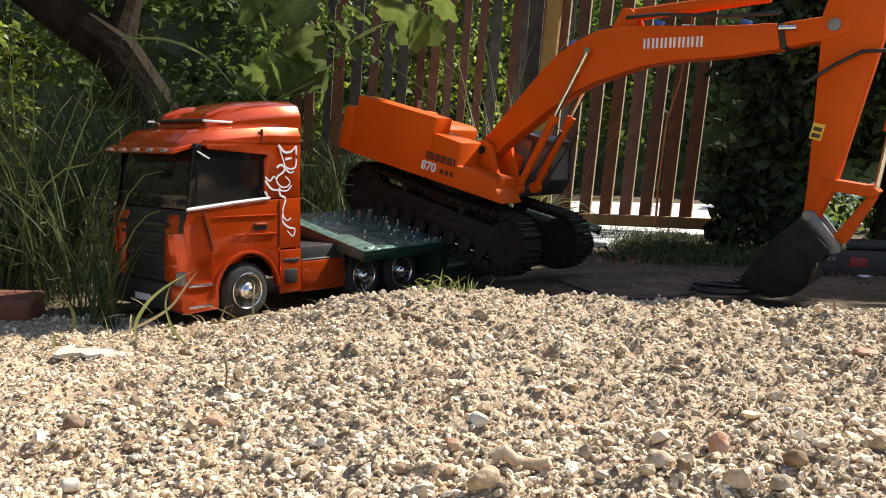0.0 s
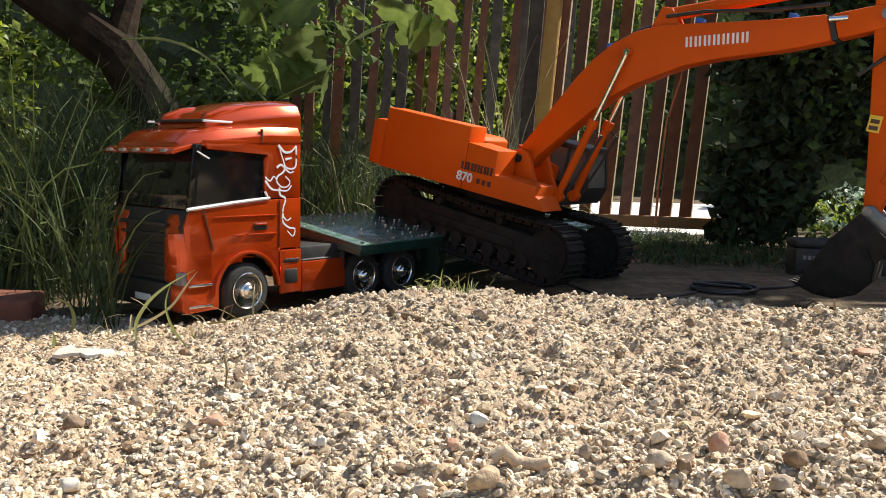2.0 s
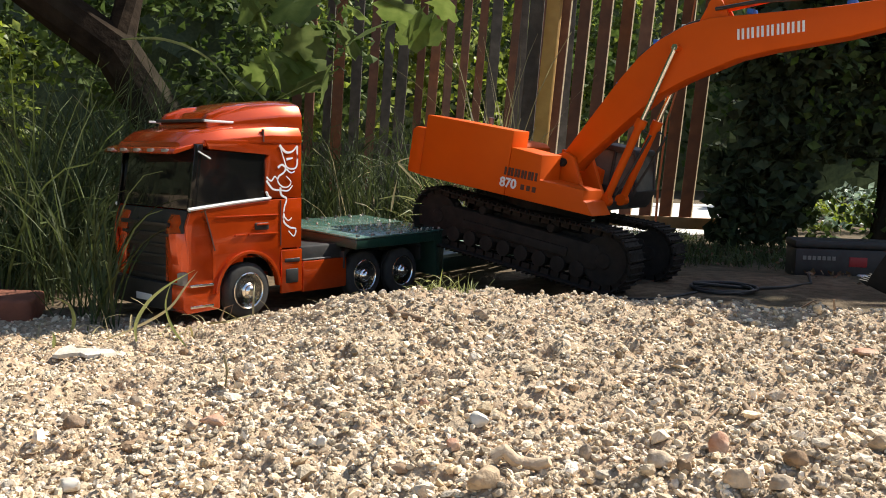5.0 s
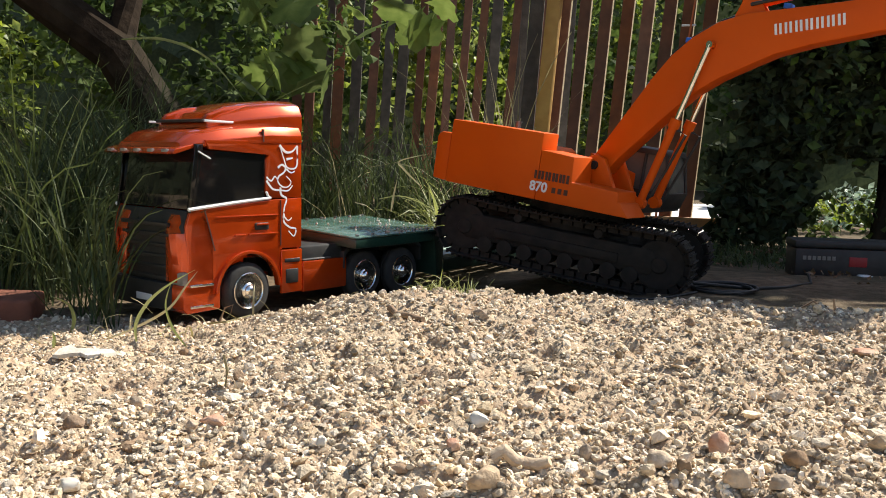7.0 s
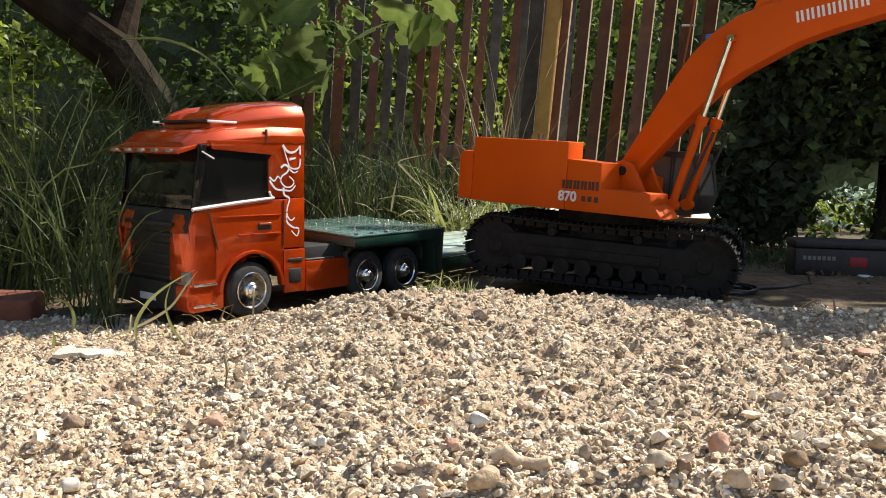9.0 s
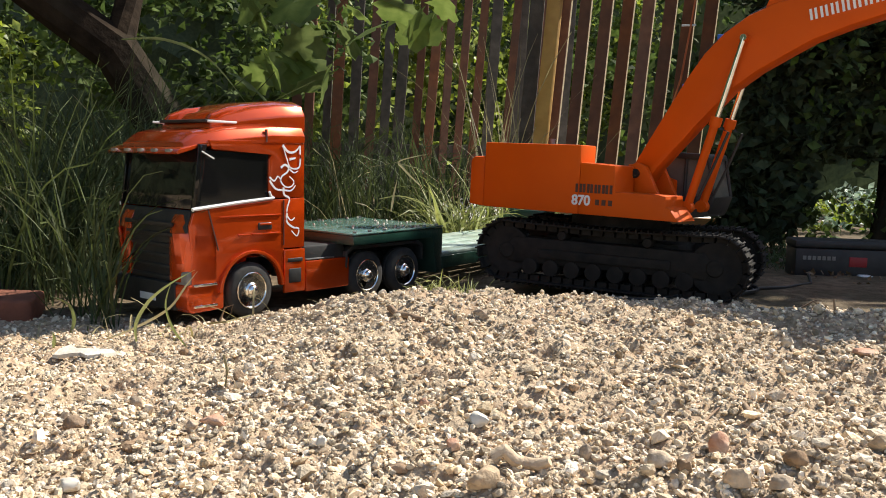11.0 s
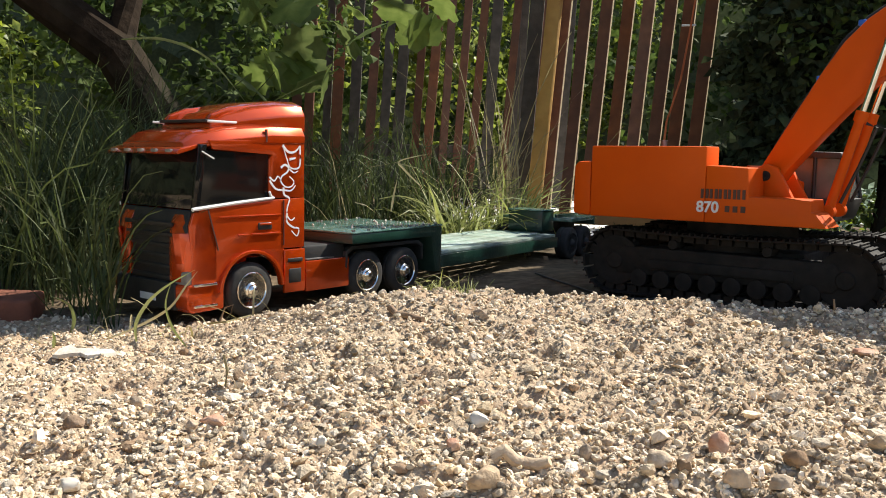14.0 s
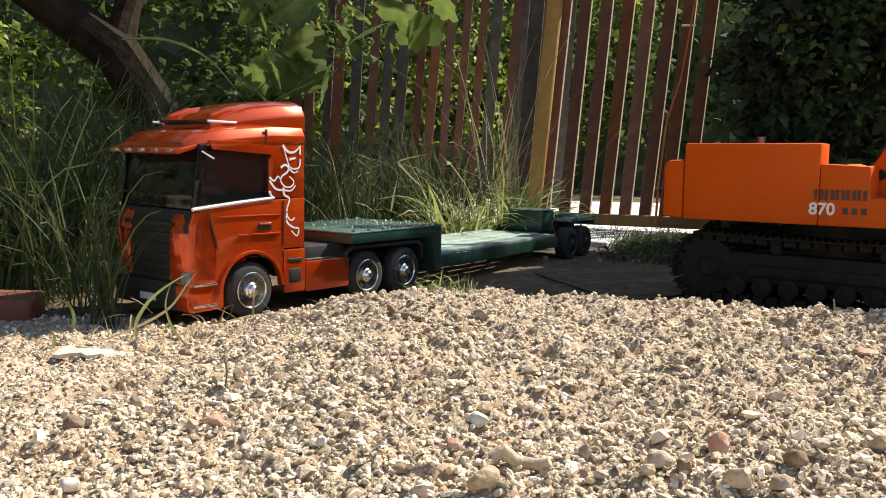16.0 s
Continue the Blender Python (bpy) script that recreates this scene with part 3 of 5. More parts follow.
def wheel_parts(parent, x, y, out, r=0.0415, wide=0.024, chrome=True):
    """A wheel with its tyre, rim and nuts; out is +1 or -1, the side that shows."""
    w = part("tyre", lathe([(0.026, -wide / 2), (r - 0.006, -wide / 2), (r - 0.002, -wide / 2 + 0.002), (r, -wide / 2 + 0.005), (r, -0.002), (r - 0.0015, -0.001), (r - 0.0015, 0.001), (r, 0.002), (r, wide / 2 - 0.005), (r - 0.002, wide / 2 - 0.002), (r - 0.006, wide / 2), (0.026, wide / 2)], 36), M_RUBBER, parent)
    w.location = (x, y, r)
    e = out * wide / 2
    part("rim", lathe([(0.0262, e), (0.0275, e + out * 0.001), (0.026, e + out * 0.0015), (0.0245, e - out * 0.0005), (0.0225, e - out * 0.004), (0.019, e - out * 0.0062), (0.016, e - out * 0.0058), (0.0135, e - out * 0.003), (0.0115, e + out * 0.0005), (0.009, e + out * 0.002), (0.0082, e + out * 0.0045), (0.006, e + out * 0.0068), (0.003, e + out * 0.0078), (0.0004, e + out * 0.008)], 32), M_RIM if chrome else M_RUBBER, w, "shiny chrome rim" if chrome else "")
    if chrome:
        part("wheel_nuts", merge(*[rod((0.0172 * math.cos(a), e - out * 0.006, 0.0172 * math.sin(a)), (0.0172 * math.cos(a), e - out * 0.001, 0.0172 * math.sin(a)), 0.0021, seg=6) for a in [k * math.pi / 5 for k in range(10)]]), M_CHROME, w)
        part("rim_hole", merge(*[rod((0.0222 * math.cos(a), e - out * 0.0056, 0.0215 * math.sin(a)), (0.0222 * math.cos(a), e - out * 0.0026, 0.0215 * math.sin(a)), 0.0042, seg=8) for a in [k * math.pi / 4 for k in range(8)]]), M_BLACK, w)
    return w


def shell_sections(secs, w=0.0, seg=2):
    """A closed body lofted through outlines with the same count of points."""
    bm = bmesh.new()
    rings = [[bm.verts.new(p) for p in s] for s in secs]
    n = len(rings[0])
    for a, b in zip(rings, rings[1:]):
        for i in range(n):
            bm.faces.new((a[i], a[(i + 1) % n], b[(i + 1) % n], b[i]))
    bm.faces.new(rings[0])
    bm.faces.new(rings[-1][::-1])
    bmesh.ops.recalc_face_normals(bm, faces=bm.faces)
    return bevel(bm, w, seg)


def build_truck():
    tk = thing("toy_truck", "metallic orange radio-controlled model truck with chrome wheel rims", "truck", TRUCK)
    S = 0.093
    # cab side with the arch cut and the window opening
    arch = [(0.056 * math.cos(a), 0.042 + 0.056 * math.sin(a)) for a in [math.radians(d) for d in range(172, 7, -15)]]
    lower = [(-0.104, 0.1), (-0.062, 0.1), (-0.06, 0.052)] + arch + [(0.06, 0.04), (0.06, 0.022), (0.088, 0.022), (0.091, 0.06), (0.09, 0.1), (0.088, 0.142), (0.078, 0.165), (-0.048, 0.176), (-0.104, 0.178)]
    body = part("cab_body", merge(prism(lower, -S, -S + 0.006, 0.0015), prism(lower, S - 0.006, S, 0.0015),
                                  box(-0.104, -S + 0.006, 0.075, -0.099, S - 0.006, 0.26, 0.001),
                                  prism([(-0.104, 0.178), (-0.04, 0.178), (-0.034, 0.187), (-0.034, 0.236), (-0.04, 0.243), (0.05, 0.249), (0.055, 0.262), (-0.104, 0.268)], S - 0.008, S - 0.001, 0.001),
                                  prism([(-0.104, 0.178), (-0.04, 0.178), (-0.034, 0.187), (-0.034, 0.236), (-0.04, 0.243), (0.05, 0.249), (0.055, 0.262), (-0.104, 0.268)], -S + 0.001, -S + 0.008, 0.001)), M_TRUCK, tk)
    # roof, rounded on its edges
    def ring(x, half, z0, z1, c):
        return [(x, -half, z0), (x, -half, z1 - c), (x, -half + c * 0.4, z1 - c * 0.3), (x, -half + c * 1.3, z1), (x, half - c * 1.3, z1), (x, half - c * 0.4, z1 - c * 0.3), (x, half, z1 - c), (x, half, z0)]
    part("roof", shell_sections([ring(-0.104, S, 0.262, 0.291, 0.018), ring(-0.04, S, 0.26, 0.29, 0.018), ring(0.03, S - 0.002, 0.256, 0.284, 0.02), ring(0.066, S - 0.005, 0.252, 0.273, 0.016), ring(0.085, S - 0.014, 0.25, 0.258, 0.006)], 0.003, 3), M_TRUCK, tk, "glossy orange high roof")
    part("roof_spoiler", shell_sections([ring(-0.112, S - 0.008, 0.279, 0.327, 0.022), ring(-0.07, S - 0.01, 0.28, 0.326, 0.024), ring(-0.02, S - 0.016, 0.281, 0.318, 0.022), ring(0.02, S - 0.024, 0.278, 0.304, 0.016), ring(0.038, S - 0.03, 0.276, 0.287, 0.006)], 0.003, 3), M_TRUCK, tk, "raised orange roof spoiler")
    part("spoiler_gap", box(0.0, -S + 0.034, 0.288, 0.042, S - 0.034, 0.2925, 0.001), M_BLACK, tk)
    for sd in (-1, 1):
        part("roof_fin", prism([(-0.06, 0.3), (0.03, 0.287), (0.04, 0.289), (0.034, 0.301), (0.012, 0.312), (-0.06, 0.322)], sd * 0.052 - 0.006, sd * 0.052 + 0.006, 0.003), M_TRUCK, tk)
        part("roof_strip", box(-0.005, sd * 0.07 - 0.0015, 0.2875, 0.045, sd * 0.07 + 0.0015, 0.291, 0.0008), M_SILVER, tk)
        part("roof_seam", box(-0.03, sd * 0.0915 - 0.002, 0.262, -0.0275, sd * 0.0915 + 0.002, 0.281), M_DECAL, tk)
    vis = part("sun_visor", prism([(0.07, 0.256), (0.098, 0.249), (0.104, 0.243), (0.1, 0.241), (0.07, 0.25)], -S + 0.004, S - 0.004, 0.0012), M_TRUCK, tk)
    for y in (-0.07, -0.035, 0.0, 0.035, 0.07):
        part("marker_lamp", box(0.1, y - 0.006, 0.2435, 0.1055, y + 0.006, 0.2485, 0.001), M_LAMPGLASS, vis)
    # windows
    part("windscreen", prism([(0.072, 0.165), (0.079, 0.165), (0.068, 0.252), (0.061, 0.252)], -S + 0.008, S - 0.008, 0.001), M_GLASS, tk, "dark tinted windscreen")
    for y in (-S + 0.004, S - 0.007):
        part("side_window", prism([(-0.0345, 0.179), (0.07, 0.167), (0.06, 0.248), (-0.0345, 0.244)], y, y + 0.003), M_GLASS, tk, "dark tinted side window")
    for y in (-S, S - 0.004):
        part("pillar", prism([(0.07, 0.16), (0.082, 0.16), (0.07, 0.256), (0.058, 0.256)], y, y + 0.004, 0.001), M_GLASS, tk)
        part("wiper", rod((0.066, y + (0.005 if y > 0 else -0.001), 0.246), (0.05, y + (0.005 if y > 0 else -0.001), 0.236), 0.0011, seg=6), M_SILVER, tk)
    for y in (-S - 0.002, S - 0.001):
        # Chrome trim in flat near-white, which holds its sun glint as colour.
        part("window_trim", tube([(-0.0335, y + 0.0012, 0.188), (-0.037, y + 0.0012, 0.181), (-0.042, y + 0.0012, 0.1785), (0.02, y + 0.0012, 0.173), (0.082, y + 0.0012, 0.165)], 0.0018, 8, 0.0026), M_SILVER, tk, "chrome sill strip under the window, sun glint in its colour")
    # front
    part("front_panel", prism([(0.06, 0.16), (0.08, 0.164), (0.09, 0.14), (0.094, 0.1), (0.094, 0.05), (0.06, 0.05)], -S + 0.006, S - 0.006, 0.003), M_BLACK, tk, "black front grille panel")
    for k in range(6):
        part("grille_bar", box(0.091, -0.06, 0.062 + k * 0.0155, 0.0965, 0.06, 0.068 + k * 0.0155, 0.001), M_BLACK, tk)
    part("front_bumper", prism([(0.05, 0.02), (0.092, 0.018), (0.1, 0.026), (0.1, 0.056), (0.094, 0.06), (0.05, 0.06)], -S - 0.001, S + 0.001, 0.003), M_TRUCK, tk)
    # Shade over the orange bumper front, put in as a black panel.
    part("bumper_inset", box(0.09, -0.085, 0.021, 0.1025, 0.066, 0.0595, 0.002), M_BLACK, tk)
    part("plate_bar", box(0.1, -0.02, 0.03, 0.1035, 0.02, 0.04, 0.0005), M_WHITE, tk, "plain pale plate")
    for y in (-0.075, 0.075):
        part("headlight", box(0.085, y - 0.016, 0.058, 0.0985, y + 0.016, 0.078, 0.003), M_LAMPGLASS, tk, "clear headlight")
    for s in (-1, 1):
        y = s * S
        part("corner_panel", shell_sections([[(0.06, y, z), (0.088 - b, y, z), (0.096 - b, y - s * 0.008, z), (0.1 - b, y - s * 0.02, z), (0.1 - b, y - s * 0.042, z), (0.094 - b, y - s * 0.042, z), (0.06, y - s * 0.008, z)] for z, b in ((0.062, 0.0), (0.1, 0.0), (0.128, 0.004), (0.146, 0.01), (0.158, 0.018))], 0.0015), M_TRUCK, tk)
        part("corner_deflector", shell_sections([[(0.088, y - s * 0.004, z), (0.0985, y - s * 0.012, z), (0.1025, y - s * 0.024, z), (0.0985, y - s * 0.024, z), (0.09, y - s * 0.01, z)] for z in (0.088, 0.132)], 0.001), M_TRUCK, tk)
        for z in (0.026, 0.056):
            part("step_strip", box(0.062, y - 0.003, z, 0.09, y + 0.004, z + 0.004, 0.0008), M_CHROME, tk)
        aro = [(0.06 * math.cos(a), 0.042 + 0.06 * math.sin(a)) for a in [math.radians(d) for d in range(178, 1, -11)]]
        ari = [(0.0545 * math.cos(a), 0.042 + 0.0545 * math.sin(a)) for a in [math.radians(d) for d in range(2, 179, 11)]]
        part("wheel_arch", prism(aro + ari, y - 0.006, y + 0.005, 0.0012), M_TRUCK, tk)
        part("door_groove", box(-0.062, y - 0.0012, 0.105, -0.0605, y + 0.0012, 0.175), M_DECAL, tk)
        part("door_groove", box(0.058, y - 0.0012, 0.105, 0.0595, y + 0.0012, 0.165), M_DECAL, tk)
        part("door_crease", merge(box(-0.055, y - 0.0025, 0.1235, 0.0, y + 0.003, 0.1265, 0.0008), box(0.006, y - 0.0025, 0.1235, 0.025, y + 0.003, 0.1265, 0.0008), box(-0.056, y - 0.002, 0.1515, 0.05, y + 0.002, 0.154, 0.0008)), M_TRUCK, tk)
        hd = part("door_handle", merge(box(-0.038, y - 0.002, 0.131, -0.012, y + 0.002, 0.142, 0.003)), M_BLACK, tk)
        part("handle_bar", box(-0.036, y - 0.004, 0.138, -0.014, y + 0.004, 0.141, 0.001), M_TRUCK, hd)
        part("mud_panel", box(-0.104, y - 0.004, 0.03, -0.062, y + 0.002, 0.098, 0.002), M_TRUCK, tk)
        part("step_well", merge(box(-0.096, y - 0.002, 0.045, -0.07, y + 0.003, 0.068, 0.002), box(-0.098, y - 0.002, 0.078, -0.068, y + 0.0032, 0.084, 0.001)), M_BLACK, tk)
        part("side_skirt", prism([(-0.204, 0.027), (-0.107, 0.027), (-0.107, 0.077), (-0.204, 0.077)], y - 0.012, y, 0.003), M_TRUCK, tk)
        part("skirt_cap", box(-0.17, y - 0.012, 0.0772, -0.11, y - 0.001, 0.0795, 0.0008), M_GREY, tk)
        for x in (0.0, -0.246, -0.3424):
            wheel_parts(tk, x, s * (S - 0.011), s)
        fend = [(-0.294 + 0.1 * c, z) for c, z in ((-1, 0.06), (-0.98, 0.086), (-0.85, 0.094), (0.85, 0.094), (0.98, 0.086), (1, 0.06))]
        fin = [(-0.294 + 0.096 * c, z - 0.003) for c, z in ((1, 0.06), (0.98, 0.084), (0.85, 0.091), (-0.85, 0.091), (-0.98, 0.084), (-1, 0.06))]
        part("rear_fender", prism(fend + fin, y - 0.026, y + 0.001, 0.0006), M_BLACK, tk)
        part("frame_rail", box(-0.41, s * 0.032 - 0.004, 0.048, -0.09, s * 0.032 + 0.004, 0.072, 0.001), M_BLACK, tk)
        # wing-shaped silver decal on the flank behind the window
        for pts, r in (([(-0.059, 0.258), (-0.071, 0.248), (-0.084, 0.249), (-0.094, 0.258)], 0.003),
                       ([(-0.094, 0.258), (-0.093, 0.226), (-0.075, 0.224), (-0.068, 0.237), (-0.061, 0.254)], 0.0022),
                       ([(-0.073, 0.237), (-0.085, 0.239)], 0.003),
                       ([(-0.056, 0.224), (-0.0635, 0.2285), (-0.071, 0.224), (-0.068, 0.217), (-0.058, 0.211), (-0.056, 0.203), (-0.065, 0.195), (-0.076, 0.195), (-0.082, 0.2025), (-0.0726, 0.211)], 0.0024),
                       ([(-0.034, 0.21), (-0.043, 0.204), (-0.05, 0.211), (-0.055, 0.206)], 0.002),
                       ([(-0.034, 0.2046), (-0.046, 0.192), (-0.061, 0.19), (-0.076, 0.189), (-0.085, 0.197)], 0.0024),
                       ([(-0.061, 0.194), (-0.0625, 0.183), (-0.073, 0.1765), (-0.069, 0.164), (-0.068, 0.152), (-0.076, 0.143), (-0.084, 0.147)], 0.0025),
                       ([(-0.068, 0.154), (-0.068, 0.141), (-0.08, 0.132), (-0.092, 0.129), (-0.088, 0.118), (-0.077, 0.127)], 0.0025),
                       ([(-0.0725, 0.222), (-0.082, 0.2165), (-0.09, 0.219)], 0.002)):
            fl = tube(curve_points([(x, 0, z) for x, z in pts]), r * 0.85, 6, r * 0.4)
            for v in fl.verts:
                v.co.y = y + v.co.y * 0.2
            part("flank_decal", fl, M_SILVER, tk, "silver curved flank decal")
    part("catwalk", merge(box(-0.2, -0.06, 0.073, -0.108, 0.06, 0.078, 0.001), *[box(-0.19 + 0.016 * k, -0.058, 0.078, -0.184 + 0.016 * k, 0.058, 0.0795) for k in range(5)]), M_GREY, tk)
    part("battery_box", box(-0.2, -0.03, 0.05, -0.11, 0.085, 0.1, 0.004), M_BLACK, tk)
    part("fifth_wheel", merge(rod((-0.294, 0, 0.072), (-0.294, 0, 0.084), 0.04, seg=24, w=0.001), box(-0.33, -0.03, 0.066, -0.26, 0.03, 0.075, 0.002)), M_STEEL, tk)
    for x in (0.0, -0.246, -0.3424):
        part("axle", rod((x, -0.07, 0.0415), (x, 0.07, 0.0415), 0.006), M_STEEL, tk)
    # long front overhang of the cab
    for ob in list(tk.children_recursive):
        if ob.name.split(".")[0] in ("tyre", "rim", "wheel_nuts", "rim_hole"):
            continue
        for v in ob.data.vertices:
            u = smooth01((v.co.z - 0.13) / 0.05)
            v.co.x += (0.012 + 0.008 * smooth01((v.co.z - 0.1) / 0.06)) * smooth01((v.co.x - 0.058 * (1 - u)) / (0.02 + 0.05 * u))
    return tk


M_LAMPGLASS = mat("lamp_glass", (0.16, 0.15, 0.14), (0.24, 0.23, 0.21), 0.08, scale=80, coat=1.0)
truck = build_truck()

# ---- low-loader trailer ----
TRAILER_POINT = (-0.087, 1.662, 0.0)
TRAILER = pose(*TRAILER_POINT, 0, 0, 180 + 57.4)


def build_trailer():
    """Its origin is on the ground under the step of the gooseneck; x points to the truck."""
    tr = thing("toy_trailer", "dark green model low-loader trailer with plank deck", "trailer", TRAILER)
    W = 0.1
    part("gooseneck", prism([(0.0, 0.03), (0.02, 0.03), (0.035, 0.098), (0.27, 0.1), (0.27, 0.116), (0.0, 0.116)], -W, W, 0.002), M_GREEN, tr, "dark green box gooseneck")
    part("neck_plate", box(0.0, -W - 0.001, 0.1165, 0.272, W + 0.001, 0.1195, 0.0008), M_TREAD, tr, "wet-looking green tread plate")
    for k in range(14):
        part("neck_bolt", rod((0.012 + (k % 7) * 0.041, (-1 if k < 7 else 1) * (W - 0.008), 0.119), (0.012 + (k % 7) * 0.041, (-1 if k < 7 else 1) * (W - 0.008), 0.1225), 0.0032, seg=8), M_GREY, tr)
    for s in (-1, 1):
        part("side_beam", box(-0.52, s * (W - 0.006) - 0.006, 0.036, 0.0, s * (W - 0.006) + 0.006, 0.06, 0.001), M_GREEN, tr)
    for k in range(6):
        part("cross_member", box(-0.5 + 0.092 * k, -W + 0.012, 0.04, -0.49 + 0.092 * k, W - 0.012, 0.054), M_GREEN, tr)
    plank = None
    for k in range(5):
        y = -W + 0.02 + k * 0.04
        bm = box(-0.515, -0.0165, 0.0605, -0.003, 0.0165, 0.0675, 0.0015)
        if plank is None:
            plank = part("plank", bm, M_PLANK, tr)
            plank.location.y = y
        else:
            bm.free()
            p = new("plank", plank.data)
            p.parent, p.location = tr, (0, y, 0)
    part("rear_spine", prism([(-0.5, 0.04), (-0.5, 0.066), (-0.53, 0.068), (-0.6, 0.068), (-0.6, 0.05)], -0.045, 0.045, 0.001), M_GREEN, tr)
    part("bogie_deck", box(-0.74, -W, 0.092, -0.6, W, 0.101, 0.001), M_TREAD, tr)
    part("bogie_box", box(-0.6, -0.045, 0.068, -0.535, 0.05, 0.119, 0.002), M_GREEN, tr, "green box on the rear bogie")
    part("box_lid", box(-0.602, -0.047, 0.1195, -0.533, 0.052, 0.1225, 0.001), M_TREAD, tr)
    for y in (-0.058, 0.05):
        part("bogie_rail", box(-0.73, y, 0.1015, -0.605, y + 0.008, 0.108, 0.001), M_GREEN, tr)
    part("bogie_frame", box(-0.73, -0.05, 0.05, -0.6, 0.05, 0.0915, 0.003), M_BLACK, tr)
    for s in (-1, 1):
        for x in (-0.6, -0.686):
            wheel_parts(tr, x, s * (W - 0.014), s, 0.0395, 0.034, False)
    rng = random.Random(44)
    for k in range(46):
        x, y, r = 0.27 * rng.random() ** 1.3, rng.uniform(-0.095, 0.095), rng.uniform(0.001, 0.0028)
        g = bmesh.new()
        bmesh.ops.create_icosphere(g, subdivisions=1, radius=r)
        for v in g.verts:
            v.co = v.co * rng.uniform(0.7, 1.2) + Vector((x, y, 0.1195 + r * 0.6))
        part("grit", g, M_PALE, tr)
    part("tail_bar", box(-0.748, -W, 0.08, -0.7405, W, 0.102, 0.001), M_GREEN, tr)
    return tr


M_TREAD = mat("wet_green_tread_plate", (0.05, 0.16, 0.12), (0.2, 0.32, 0.27), 0.18, scale=45, bump=1.0, bump_scale=90, metal=0.3, coat=0.3, dirt=(0.2, 0.24, 0.2), dirt_amount=0.5)
trailer = build_trailer()

# ---- fences ----
def leaning_slat(name, parent, x, y, turn, lean, wide, thick, high, material, z0=0.05, data=None, edge=None):
    if data is None:
        bm = bevel(box(-wide, -thick / 2, 0, 0, thick / 2, high), 0.0015, 1)
        ob = part(name, bm, material, parent)
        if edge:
            # Right-facing faces take the pale colour that stands for sunlight.
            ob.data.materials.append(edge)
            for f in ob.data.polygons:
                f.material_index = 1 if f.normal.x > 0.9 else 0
    else:
        ob = new(name, data)
        ob.parent = parent
    ob.matrix_basis = pose(x, y, z0) @ pose(0, 0, 0, 0, 0, turn) @ pose(0, 0, 0, 0, lean, 0)
    return ob


def build_gate():
    g = thing("picket_gate", "brown stained wooden picket gate with sunlit edges", "gate")
    data = None
    for k in range(8):
        px = 971 + 35.8 * k
        y = 2.97 - 0.022 * k
        s = leaning_slat("picket", g, (px - 784) / 1500 * y, y, -33, 4.3 + random.uniform(-0.35, 0.35), 0.041, 0.014, 0.92, M_FENCE, 0.05 + random.uniform(-0.004, 0.004), data, M_SUNEDGE)
        data = s.data
    for z, front, high in ((0.03, -0.034, 0.038), (0.87, 0.0125, 0.06)):
        r = part("rail", box(-0.06, front, 0, 0.58, front + 0.022, high, 0.003), M_RAIL if z < 0.5 else M_FENCE, g, "ochre bottom rail" if z < 0.5 else "")
        r.matrix_basis = pose(0.36 + (0.075 if z > 0.5 else 0), 2.97, z, 0, 0, -19)
    clip = part("pale_clip", box(0, -0.012, 0, 0.045, -0.008, 0.006, 0.001), M_WHITE, g)
    clip.matrix_basis = pose(0.75, 2.78, 0.68, 0, 0, -19)
    return g


build_gate()
post = mesh_ob("gate_post", bevel(box(-0.05, -0.011, 0, 0.0, 0.011, 1.6), 0.002, 2), M_POST)
post.matrix_world = pose(0.325, 2.93, -0.02) @ pose(0, 0, 0, 0, 0, -34) @ pose(0, 0, 0, 0, 4.6, 0)
tagged(post, "ochre wooden gate post with a bright sunlit edge", "post")
plank = mesh_ob("grey_post", bevel(box(-0.05, -0.015, 0, 0.0, 0.015, 1.6), 0.004, 2), M_GREYWOOD)
plank.matrix_world = pose(0.29, 3.02, -0.02) @ pose(0, 0, 0, 0, 3.2, -6)
tagged(plank, "weathered grey plank post beside the gate", "post")


def build_far_fence():
    f = thing("picket_fence", "old brown and grey wooden picket fence", "fence")
    rng = random.Random(8)
    for k in range(20):
        y = 4.15 + rng.uniform(-0.03, 0.03)
        x = -0.8 + k * 0.072 + rng.uniform(-0.008, 0.008)
        leaning_slat("picket", f, x, y, rng.uniform(-8, 8), 3.4 + rng.uniform(-1.2, 1.2), rng.choice((0.038, 0.044, 0.05)), 0.018, 1.5 + rng.uniform(-0.05, 0.05), M_FENCE if rng.random() < 0.6 else M_GREYWOOD, 0.0)
    for z in (0.25, 1.2):
        part("rail", box(-0.95, 4.17, z, 0.65, 4.2, z + 0.06, 0.003), M_GREYWOOD, f)
    return f


build_far_fence()


# ---- plants ----
def leaf_mesh(centres, normals, sizes, rng, droop=0.25):
    """Folded four-point leaves at the centres."""
    n = len(centres)
    a = rng.normal(size=(n, 3))
    d = a - (a * normals).sum(1, keepdims=True) * normals
    d /= np.linalg.norm(d, axis=1, keepdims=True) + 1e-9
    s = np.cross(normals, d)
    L = sizes[:, None]
    base = centres - d * L * 0.5
    tip = centres + d * L * 0.5 - normals * L * droop
    left, right = centres + s * L * 0.33 + d * L * 0.02, centres - s * L * 0.33 + d * L * 0.02
    mid = centres + normals * L * 0.06
    V = np.stack([base, left, tip, right, mid], 1).reshape(-1, 3)
    F = []
    for i in range(n):
        k = i * 5
        F += [(k, k + 4, k + 1), (k + 1, k + 4, k + 2), (k + 2, k + 4, k + 3), (k + 3, k + 4, k)]
    return V.tolist(), F


